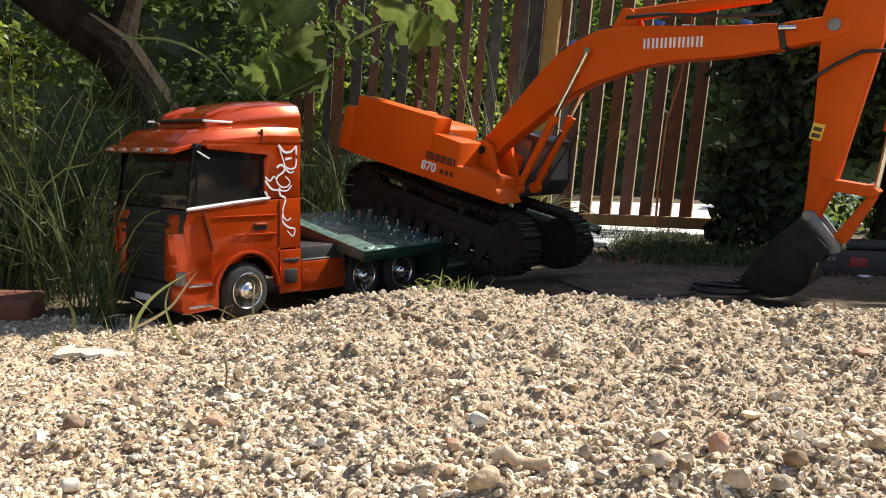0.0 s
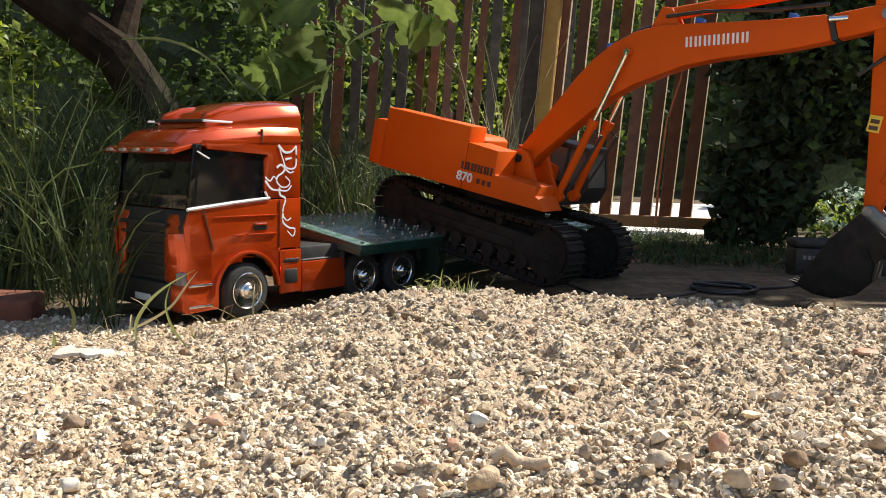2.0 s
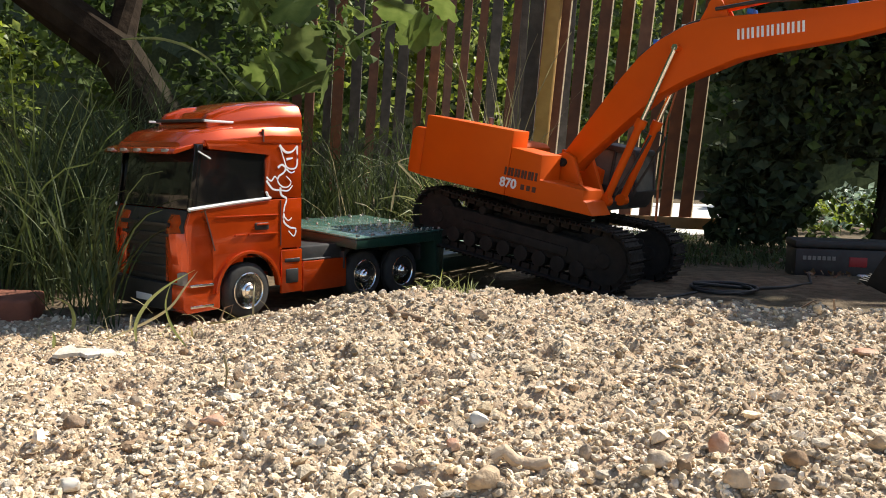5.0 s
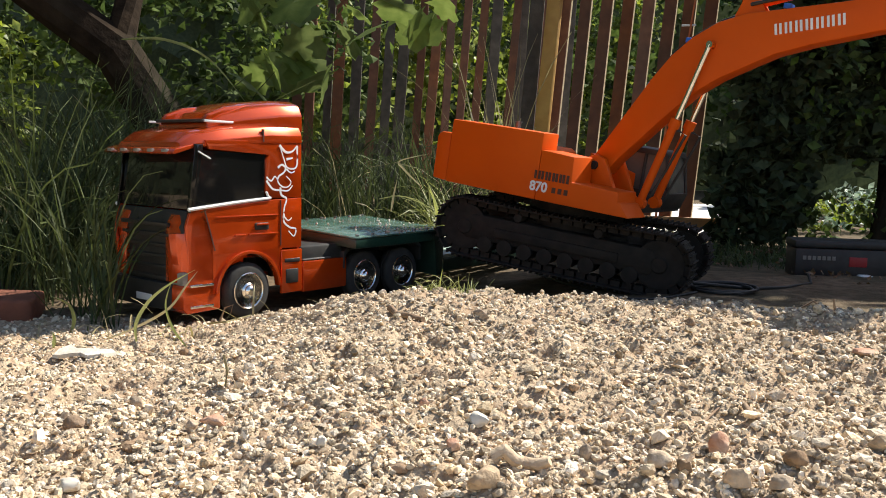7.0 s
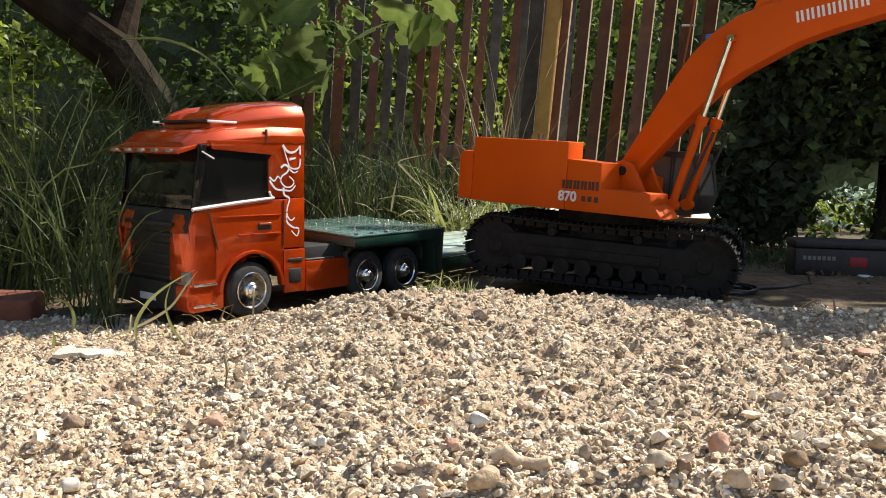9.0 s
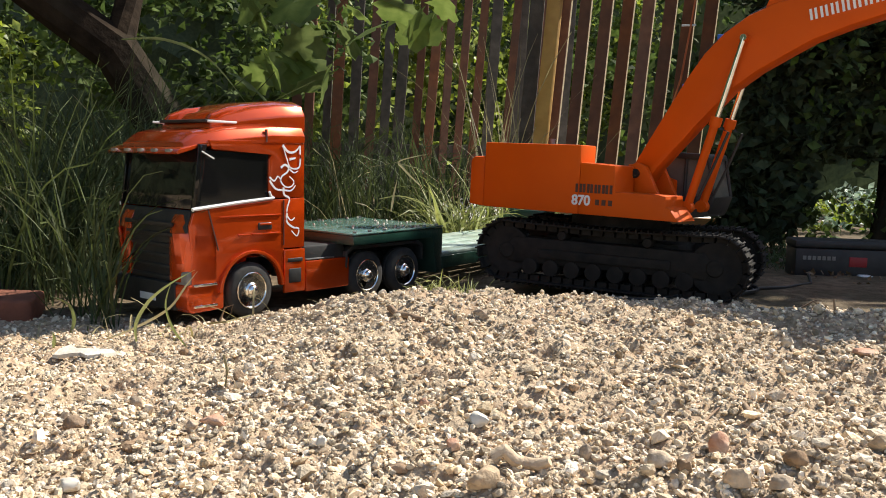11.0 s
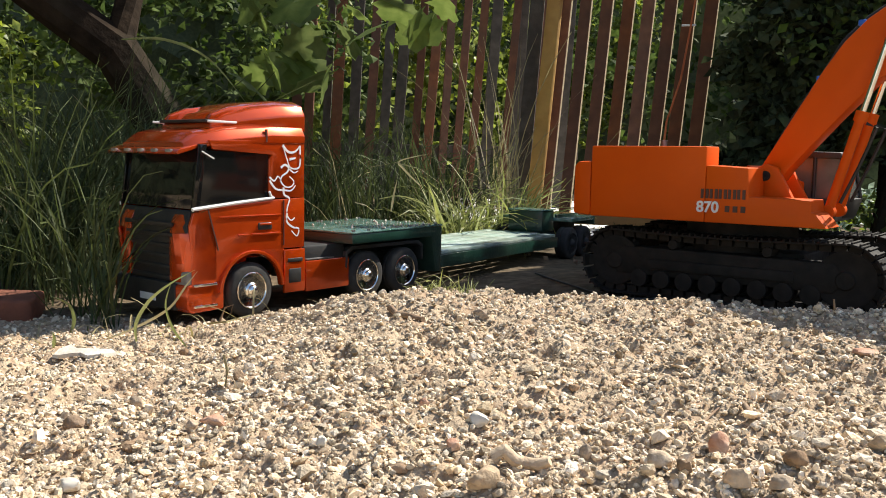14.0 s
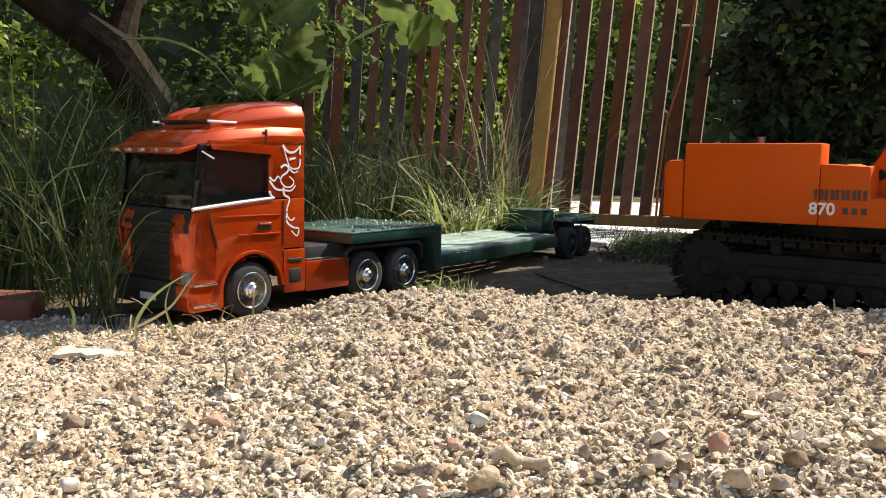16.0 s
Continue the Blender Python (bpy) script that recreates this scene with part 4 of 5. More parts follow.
def leaf_cloud(name, blobs, count, size, material, label, seed, parent=None, category="foliage", shell=0.55):
    """Leaves in uneven clumps within ellipsoids (x, y, z, rx, ry, rz)."""
    rng = np.random.default_rng(seed)
    w = np.array([b[3] * b[4] * b[5] for b in blobs])
    pick = rng.choice(len(blobs), count, p=w / w.sum())
    B = np.array(blobs)[pick]
    u = rng.normal(size=(count, 3))
    u /= np.linalg.norm(u, axis=1, keepdims=True)
    clump = rng.normal(size=(len(blobs), 40, 3))
    clump /= np.linalg.norm(clump, axis=2, keepdims=True)
    c = clump[pick, rng.integers(0, 40, count)]
    r = shell + (1 - shell) * rng.random((count, 1))
    p = B[:, :3] + B[:, 3:] * (c * r * 0.85 + u * 0.3 * rng.random((count, 1)))
    p[:, 2] = np.maximum(p[:, 2], 0.02)
    nrm = rng.normal(size=(count, 3)) + np.array([0, 0, 0.8])
    nrm /= np.linalg.norm(nrm, axis=1, keepdims=True)
    V, F = leaf_mesh(p, nrm, size * rng.uniform(0.6, 1.35, count), rng)
    return soup(name, V, F, material, label, category, "stuff", parent)


def blades(name, spots, count, length, width, material, label, seed, lean=0.5, parent=None, category="grass", fixed=None):
    """Curved tapering grass blades that grow at the spots (x, y, radius)."""
    rng = np.random.default_rng(seed)
    V, F = [], []
    for _ in range(count):
        sx, sy, sr = spots[rng.integers(len(spots))]
        a, q = rng.uniform(0, 6.283), sr * math.sqrt(rng.random())
        x, y = sx + q * math.cos(a), sy + q * math.sin(a)
        z = ground_z(x, y) - 0.004
        L = length * rng.uniform(0.45, 1.25)
        h = rng.uniform(0, 6.283) if fixed is None else fixed + rng.normal() * 0.4
        k0, k1 = rng.uniform(0.05, lean), rng.uniform(0.2, 1.9) * lean
        w = width * rng.uniform(0.6, 1.3)
        sd = np.array([-math.sin(h), math.cos(h), 0]) * w / 2
        twist = rng.uniform(-1, 1)
        p, tilt, n0 = np.array([x, y, z]), k0, len(V)
        for i in range(7):
            t = i / 6
            ww = (1 - t ** 1.8) * (0.5 + 1.0 * min(t * 3, 0.5))
            o = sd * ww
            o = np.array([o[0], o[1], twist * w * 0.3 * t])
            V.append((p - o).tolist())
            V.append((p + o).tolist())
            p = p + L / 6 * np.array([math.sin(tilt) * math.cos(h), math.sin(tilt) * math.sin(h), math.cos(tilt)])
            tilt += k1 / 6 * (1 + 1.5 * t)
        for i in range(6):
            k = n0 + 2 * i
            F.append((k, k + 1, k + 3, k + 2))
    return soup(name, V, F, material, label, category, "stuff", parent)


# backdrop of dense growth that closes the yard, with unseen parts against skylight
def hedge_wall(name, pts, high, label):
    V, F = [], []
    n, m = 160, 22
    rng = np.random.default_rng(5)
    for i in range(n + 1):
        s = i / n * (len(pts) - 1)
        k = min(int(s), len(pts) - 2)
        a, b = Vector(pts[k]), Vector(pts[k + 1])
        p = a.lerp(b, s - k)
        for j in range(m + 1):
            # Left and rear are raised out of view to hold back skylight.
            z = -0.3 + (high + 2.4 * max(smooth01((-1.0 - p.x) / 2.5), smooth01(-p.y / 3))) * j / m
            d = noise.fractal(Vector((p.x * 1.6, p.y * 1.6, z * 1.6)), 0.9, 2.1, 5) * 0.45
            q = p.normalized()
            V.append((p.x + q.x * d, p.y + q.y * d, z + d * 0.3))
    for i in range(n):
        for j in range(m):
            k = i * (m + 1) + j
            F.append((k, k + m + 1, k + m + 2, k + 1))
    return soup(name, V, F, M_DARKLEAF, label, "backdrop", "structure")


hedge_wall("backdrop", [(-4.5, -3), (-5, 2), (-4.4, 5.5), (-1.5, 7.6), (2.5, 7.8), (5.6, 6.2), (6.4, 2), (5.5, -3)], 2.6, "dense dark hedge that closes the yard, unseen parts block skylight")

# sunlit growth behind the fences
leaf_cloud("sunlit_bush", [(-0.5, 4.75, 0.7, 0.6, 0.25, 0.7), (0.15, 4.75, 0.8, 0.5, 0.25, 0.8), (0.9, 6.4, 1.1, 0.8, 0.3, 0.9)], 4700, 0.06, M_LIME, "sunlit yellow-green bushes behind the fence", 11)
leaf_cloud("background_bush", [(-2.4, 4.9, 0.9, 1.0, 0.5, 1.0), (-1.2, 5.6, 1.2, 1.0, 0.5, 1.1), (0.2, 7.0, 1.3, 1.2, 0.4, 1.2), (1.8, 7.0, 1.3, 1.2, 0.4, 1.2), (1.0, 5.9, 0.8, 0.7, 0.3, 0.75), (3.2, 5.2, 1.0, 1.0, 0.6, 1.0)], 8500, 0.085, M_LEAF, "dense green bushes in the background", 12)
leaf_cloud("pale_shrub", [(1.4, 3.2, 0.05, 0.14, 0.16, 0.1), (1.62, 3.3, 0.07, 0.2, 0.2, 0.13), (1.95, 3.6, 0.07, 0.35, 0.3, 0.12)], 1100, 0.028, M_PALELEAF, "pale bluish-green sunlit low shrub", 13)


def branch(points, r0, r1):
    return tube(points, r0, 9, r1)


# dark tree beside the gate
def build_dark_tree():
    t = thing("dark_tree", "dense dark evergreen tree beside the gate", "tree")
    tr = part("trunk", branch([(1.35, 2.55, -0.05), (1.32, 2.53, 0.5), (1.4, 2.55, 1.2), (1.5, 2.65, 2.2)], 0.07, 0.03), M_BARK, t)
    for e in ((0.9, 2.5, 0.7), (1.9, 2.5, 0.9), (1.0, 2.45, 1.4), (2.0, 2.7, 2.0), (2.7, 2.8, 2.1)):
        part("limb", branch([(1.37, 2.54, e[2] * 0.6), ((1.37 + e[0]) / 2, (2.54 + e[1]) / 2, e[2] * 0.9), e], 0.03, 0.008), M_BARK, tr)
    leaf_cloud("crown", [(1.05, 2.5, 0.62, 0.3, 0.18, 0.42), (1.5, 2.45, 0.78, 0.45, 0.25, 0.5), (1.42, 2.55, 1.15, 0.32, 0.2, 0.4), (0.93, 2.52, 0.2, 0.18, 0.14, 0.25), (0.98, 2.45, 0.32, 0.13, 0.12, 0.26), (1.75, 2.5, 1.15, 0.5, 0.25, 0.55), (1.3, 2.65, 0.75, 0.35, 0.1, 0.4), (0.88, 2.5, 0.1, 0.13, 0.12, 0.14), (0.93, 2.42, 0.14, 0.1, 0.1, 0.16), (1.2, 2.5, 0.35, 0.2, 0.12, 0.14)], 30000, 0.046, M_DARKLEAF, "", 14, t)
    # Leaf masses above the view, added to shade the ground behind the crest.
    leaf_cloud("high_crown", [(1.8, 2.6, 2.0, 0.25, 0.25, 0.2), (2.1, 2.78, 2.1, 0.45, 0.36, 0.25), (2.75, 2.85, 2.1, 0.55, 0.45, 0.3), (3.3, 2.8, 2.1, 0.5, 0.45, 0.3), (2.5, 2.85, 2.2, 0.4, 0.35, 0.2)], 9500, 0.08, M_DARKLEAF, "", 15, t)
    leaf_cloud("lower_foliage", [(1.1, 2.3, 0.5, 0.3, 0.1, 0.3), (1.5, 2.25, 0.6, 0.4, 0.12, 0.3)], 700, 0.03, M_LEAF, "", 16, t)
    return t


build_dark_tree()


leaf_cloud("low_shrub", [(1.16, 2.5, 0.09, 0.16, 0.1, 0.1), (1.38, 2.6, 0.1, 0.16, 0.1, 0.11)], 240, 0.03, M_LEAF, "thin green low shrub under the dark tree", 47)
leaf_cloud("leaf_litter", [(0.75, 1.9, 0.03, 0.45, 0.4, 0.004), (0.35, 2.1, 0.02, 0.3, 0.3, 0.004), (1.0, 2.2, 0.02, 0.4, 0.3, 0.004)], 150, 0.014, M_LITTER, "fallen brown leaves on the shaded soil", 48)


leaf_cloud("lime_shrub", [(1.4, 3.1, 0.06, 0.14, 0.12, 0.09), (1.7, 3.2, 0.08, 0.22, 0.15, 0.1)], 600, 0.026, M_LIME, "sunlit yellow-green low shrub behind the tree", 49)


# leaning tree and shrubs on the bank behind the truck
def build_leaning_tree():
    t = thing("leaning_tree", "dark leaning tree trunk with a spreading branch", "tree")
    tr = part("trunk", branch([(-0.6, 2.35, -0.05), (-0.72, 2.3, 0.25), (-0.86, 2.25, 0.5), (-1.2, 2.2, 0.75), (-1.75, 2.3, 1.0), (-2.1, 2.4, 1.6)], 0.082, 0.03), M_BARK, t)
    part("limb", branch([(-0.86, 2.25, 0.5), (-0.8, 2.35, 0.9), (-0.95, 2.5, 1.4), (-0.8, 2.6, 2.0)], 0.04, 0.015), M_BARK, tr)
    part("limb", branch([(-1.75, 2.3, 1.0), (-1.3, 2.5, 1.5), (-0.6, 2.6, 2.1)], 0.035, 0.012), M_BARK, tr)
    part("limb", branch([(-1.4, 2.2, 0.62), (-1.3, 2.05, 0.52), (-1.1, 2.0, 0.38), (-0.98, 1.98, 0.25)], 0.012, 0.005), M_BARK, tr)
    # These crown leaves are out of view, added to block sun and skylight.
    leaf_cloud("crown", [(-0.5, 2.7, 1.9, 0.65, 0.6, 0.3), (0.42, 2.55, 1.85, 0.42, 0.36, 0.25), (0.85, 3.2, 1.95, 0.4, 0.32, 0.22), (-1.5, 2.6, 1.8, 0.8, 0.7, 0.35), (-0.35, 1.75, 2.25, 0.75, 0.5, 0.25), (0.3, 1.9, 2.35, 0.4, 0.35, 0.2)], 8500, 0.08, M_LEAF, "", 17, t)
    leaf_cloud("low_foliage", [(-1.3, 2.75, 0.8, 0.5, 0.35, 0.45), (-0.6, 3.0, 0.85, 0.5, 0.3, 0.45), (-1.9, 2.4, 0.6, 0.5, 0.4, 0.5)], 4500, 0.045, M_LEAF, "", 18, t)
    return t


build_leaning_tree()
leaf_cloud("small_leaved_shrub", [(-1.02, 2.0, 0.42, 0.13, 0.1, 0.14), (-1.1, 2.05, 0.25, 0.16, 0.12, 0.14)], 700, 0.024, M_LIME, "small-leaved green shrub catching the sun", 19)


# vine with large leaves
def build_vine():
    v = thing("grape_vine", "hanging grape vine with large translucent green leaves", "vine")
    part("stem", branch([(-0.55, 1.95, 0.85), (-0.4, 1.9, 0.68), (-0.2, 1.92, 0.64), (0.02, 1.95, 0.66), (0.2, 2.0, 0.85)], 0.006, 0.004), M_BARK, v)
    rng = random.Random(21)
    lobes = [(0.0, -0.42), (0.25, -0.5), (0.42, -0.3), (0.36, -0.12), (0.52, 0.08), (0.34, 0.16), (0.3, 0.36), (0.12, 0.3), (0.0, 0.56), (-0.12, 0.3), (-0.3, 0.36), (-0.34, 0.16), (-0.52, 0.08), (-0.36, -0.12), (-0.42, -0.3), (-0.25, -0.5)]
    for k in range(30):
        px, py = rng.choice(((430, 20), (470, 60), (520, 30), (560, 75), (500, 120), (610, 15), (660, 30), (560, 150), (470, 150), (720, 20), (770, 40), (640, 80), (700, 70), (590, 40), (790, 5)))
        px, py, y = px + rng.uniform(-30, 30), py + rng.uniform(-30, 20), rng.uniform(1.7, 2.15)
        c = Vector(((px - 784) / 1500 * y, y, 0.243 + (281 - py) / 1500 * y))
        bm = bmesh.new()
        s = rng.uniform(0.075, 0.125)
        m = bm.verts.new((0, 0, 0.02 * s))
        ring = [bm.verts.new((a * s, b * s, -0.25 * s * (a * a + b * b) + rng.uniform(-0.03, 0.03) * s)) for a, b in lobes]
        for i in range(len(ring)):
            bm.faces.new((m, ring[i], ring[(i + 1) % len(ring)]))
        lf = part("leaf", bm, M_VINE, v)
        lf.matrix_basis = Matrix.Translation(c) @ pose(0, 0, 0, rng.uniform(20, 85), rng.uniform(-40, 40), rng.uniform(0, 360))
    return v


build_vine()

# grasses on the bank
blades("tall_grass", [(-0.95, 1.75, 0.22), (-0.75, 1.95, 0.2), (-0.62, 1.75, 0.12), (-1.1, 2.1, 0.25), (-0.72, 1.55, 0.1)], 1300, 0.42, 0.0042, M_GRASS, "tall dark green grass on the shaded bank", 31, 0.6)
blades("tall_grass", [(-0.35, 2.2, 0.15), (-0.15, 2.35, 0.18), (-0.55, 2.3, 0.2), (-0.05, 2.5, 0.14), (-0.3, 2.6, 0.2)], 1400, 0.34, 0.0042, M_GRASS, "tall dark green grass behind the trailer", 32, 0.5)
blades("tall_grass", [(-0.72, 1.36, 0.08), (-0.63, 1.38, 0.06), (-0.8, 1.5, 0.12), (-0.58, 1.5, 0.06)], 330, 0.3, 0.0038, M_GRASS, "dark green grass in front of the truck", 39, 0.6)
blades("tall_grass", [(-0.5, 1.2, 0.03), (-0.54, 1.24, 0.04), (-0.47, 1.17, 0.02)], 60, 0.27, 0.0035, M_GRASS, "thin dark green grass before the truck", 40, 0.6)
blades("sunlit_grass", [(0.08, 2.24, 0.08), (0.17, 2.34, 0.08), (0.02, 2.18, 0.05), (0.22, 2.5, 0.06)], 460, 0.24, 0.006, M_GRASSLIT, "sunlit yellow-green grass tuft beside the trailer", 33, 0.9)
blades("dry_stalks", [(0.15, 2.4, 0.14), (-0.2, 2.2, 0.2), (0.25, 2.8, 0.08), (-0.45, 2.3, 0.25), (-0.85, 1.8, 0.25)], 80, 0.33, 0.0032, M_STRAW, "dry straw-coloured stalks among the grass", 34, 0.7)
blades("dry_stalks", [(0.23, 2.9, 0.05), (0.18, 2.95, 0.06)], 40, 0.62, 0.006, M_STRAW, "dry reddish-brown reeds beside the gate post", 35, 0.35)
blades("short_grass", [(0.75, 2.5, 0.3), (0.6, 2.75, 0.2), (1.2, 2.2, 0.3), (0.95, 2.05, 0.25), (0.7, 2.25, 0.22), (1.3, 2.0, 0.3), (0.6, 2.2, 0.2), (0.62, 2.45, 0.14)], 4600, 0.05, 0.0035, M_GRASS, "short shaded grass on the ground by the gate", 36, 0.9)
blades("grass_tuft", [(0.0, 1.06, 0.03), (0.025, 1.07, 0.025), (-0.025, 1.06, 0.025)], 140, 0.03, 0.002, M_GRASSLIT, "small sunlit grass tuft at the gravel edge", 37, 0.9)
blades("straw_litter", [(-0.5, 1.12, 0.1), (-0.3, 1.15, 0.08), (-0.4, 1.1, 0.1), (-0.1, 1.15, 0.08)], 60, 0.06, 0.0025, M_STRAW, "dry straw litter lying on the gravel edge", 38, 1.5)


def single_blade(name, pts, w, material, label, category="grass"):
    """One broad blade along the points, with a raised midrib."""
    bm = bmesh.new()
    P = [Vector(p) for p in pts]
    fine = []
    for i in range(len(P) - 1):
        a, b, c, d = P[max(i - 1, 0)], P[i], P[i + 1], P[min(i + 2, len(P) - 1)]
        for k in range(5):
            t = k / 5
            fine.append(0.5 * (2 * b + (c - a) * t + (2 * a - 5 * b + 4 * c - d) * t * t + (3 * b - a - 3 * c + d) * t ** 3))
    fine.append(P[-1])
    rows = []
    for i, p in enumerate(fine):
        t = i / (len(fine) - 1)
        d = (fine[min(i + 1, len(fine) - 1)] - fine[max(i - 1, 0)]).normalized()
        s = d.cross(Vector((0, 1, 0.35))).normalized() * w / 2 * max(0.06, min(1, 2.2 * t + 0.35) * (1 - t ** 2.5))
        rows.append((bm.verts.new(p - s), bm.verts.new(p + Vector((0, -0.0006, 0))), bm.verts.new(p + s)))
    for a, b in zip(rows, rows[1:]):
        bm.faces.new((a[0], a[1], b[1], b[0]))
        bm.faces.new((a[1], a[2], b[2], b[1]))
    return tagged(mesh_ob(name, bm, material), label, category, "blades by the truck")


def at_px(px, py, y):
    """A place in the view's fan at depth y, given by its bearing."""
    dx, dy = px - 784, py - 441
    c, s = math.cos(radians(1.25)), math.sin(radians(1.25))
    x, v = c * dx + s * dy, -s * dx + c * dy
    ray = Vector((x / 1500, math.cos(radians(6.08)) - v / 1500 * math.sin(radians(6.08)), -math.sin(radians(6.08)) - v / 1500 * math.cos(radians(6.08))))
    return Vector((0, 0, 0.243)) + ray * (y / ray.y)


def on_ground(px, py):
    """Where the sight line of this bearing meets the ground."""
    y = 0.32
    while y < 1.6:
        p = at_px(px, py, y)
        if p.z <= ground_z(p.x, p.y):
            break
        y += 0.004
    return at_px(px, py, y)


def upright(pts):
    """Places over the ground point under the first bearing, all at its depth."""
    y = on_ground(*pts[0]).y
    return [at_px(*p, y) for p in pts]


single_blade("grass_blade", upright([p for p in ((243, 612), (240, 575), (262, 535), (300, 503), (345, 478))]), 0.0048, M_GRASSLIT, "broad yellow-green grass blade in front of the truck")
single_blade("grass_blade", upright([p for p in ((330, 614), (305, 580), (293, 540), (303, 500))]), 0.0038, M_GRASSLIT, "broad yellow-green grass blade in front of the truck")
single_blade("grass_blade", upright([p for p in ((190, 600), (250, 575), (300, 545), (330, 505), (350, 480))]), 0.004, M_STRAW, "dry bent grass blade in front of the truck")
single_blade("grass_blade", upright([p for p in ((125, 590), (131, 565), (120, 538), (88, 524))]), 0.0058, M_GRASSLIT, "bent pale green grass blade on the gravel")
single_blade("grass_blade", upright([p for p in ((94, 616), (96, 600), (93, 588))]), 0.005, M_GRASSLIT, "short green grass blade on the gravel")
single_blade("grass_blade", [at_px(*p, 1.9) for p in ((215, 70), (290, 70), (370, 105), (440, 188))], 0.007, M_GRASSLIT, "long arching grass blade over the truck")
single_blade("grass_blade", [at_px(*p, 1.75) for p in ((692, 375), (697, 345), (703, 318))], 0.005, M_STRAW, "dry stalk behind the trailer")
single_blade("grass_blade", [at_px(*p, 1.8) for p in ((745, 330), (715, 300), (708, 285), (760, 272))], 0.005, M_STRAW, "dry bent stalk behind the trailer")
for pts, r, lab in ((((280, 594), (330, 578), (400, 572), (450, 558), (505, 566)), 0.0016, "pale dry stem lying on the gravel edge"),
                    (((388, 572), (398, 545), (412, 540), (408, 556)), 0.0014, "curled dry stem by the truck wheel"),
                    (((398, 690), (402, 655), (396, 628)), 0.0016, "thin upright reddish dry stem in the gravel"),
                    (((1418, 545), (1440, 533), (1456, 548)), 0.0014, "arched dry stem on the gravel crest"),
                    (((1478, 556), (1476, 530)), 0.0014, "short dry stem on the gravel crest"),
                    (((1205, 782), (1240, 755), (1272, 725)), 0.0013, "thin pale twig on the gravel")):
    flat = pts[0][0] in (280, 1205)
    way = [on_ground(*p) + Vector((0, 0, r)) for p in pts] if flat else upright(pts)
    tagged(mesh_ob("dry_stem", tube(way, r, 6, r * 0.6), M_TWIG if r < 0.0015 else M_STRAW), lab, "stem", "dry stems")
stem = mesh_ob("red_stem", tube([at_px(*p, 2.72) for p in ((1236, -30), (1222, 50), (1205, 140), (1180, 215), (1165, 330), (1160, 396))], 0.0028, 8, 0.004), M_REDSTEM)
tagged(stem, "thin reddish bent stem leaning on the gate", "stem")


# ---- loose things on the ground ----
def rock(px, py, y, w, h, seed, material, label, name="stone", flat=1.0):
    rng = random.Random(seed)
    p = on_ground(px, py + 0.3 * h / y * 1500)
    w, h = w * p.y / y * 0.86, h * p.y / y * 0.86
    bm = bmesh.new()
    bmesh.ops.create_icosphere(bm, subdivisions=3, radius=1)
    cuts = [(Vector((rng.gauss(0, 1), rng.gauss(0, 1), rng.gauss(0, 0.8))).normalized(), rng.uniform(0.5, 0.8)) for _ in range(9)]
    off = Vector((seed * 3.1, seed * 1.7, 0))
    for v in bm.verts:
        d = v.co.normalized()
        k = 1 + 0.32 * noise.noise(d * 1.3 + off) + 0.12 * noise.noise(d * 3.5 + off)
        for nrm, far in cuts:
            k = min(k, far / max(d.dot(nrm), 0.3) * 1.15)
        v.co = Vector((d.x * w / 2 * k, d.y * w / 2 * 0.75 * flat * k, max(d.z, -0.75) * h / 2 * k))
    ob = mesh_ob(name, bm, material)
    z = ground_z(p.x, p.y)
    ob.matrix_world = pose(p.x, p.y, z + h * 0.22, rng.uniform(-8, 8), rng.uniform(-8, 8), rng.uniform(-25, 25))
    return tagged(ob, label, "stone", "larger stones on the gravel")


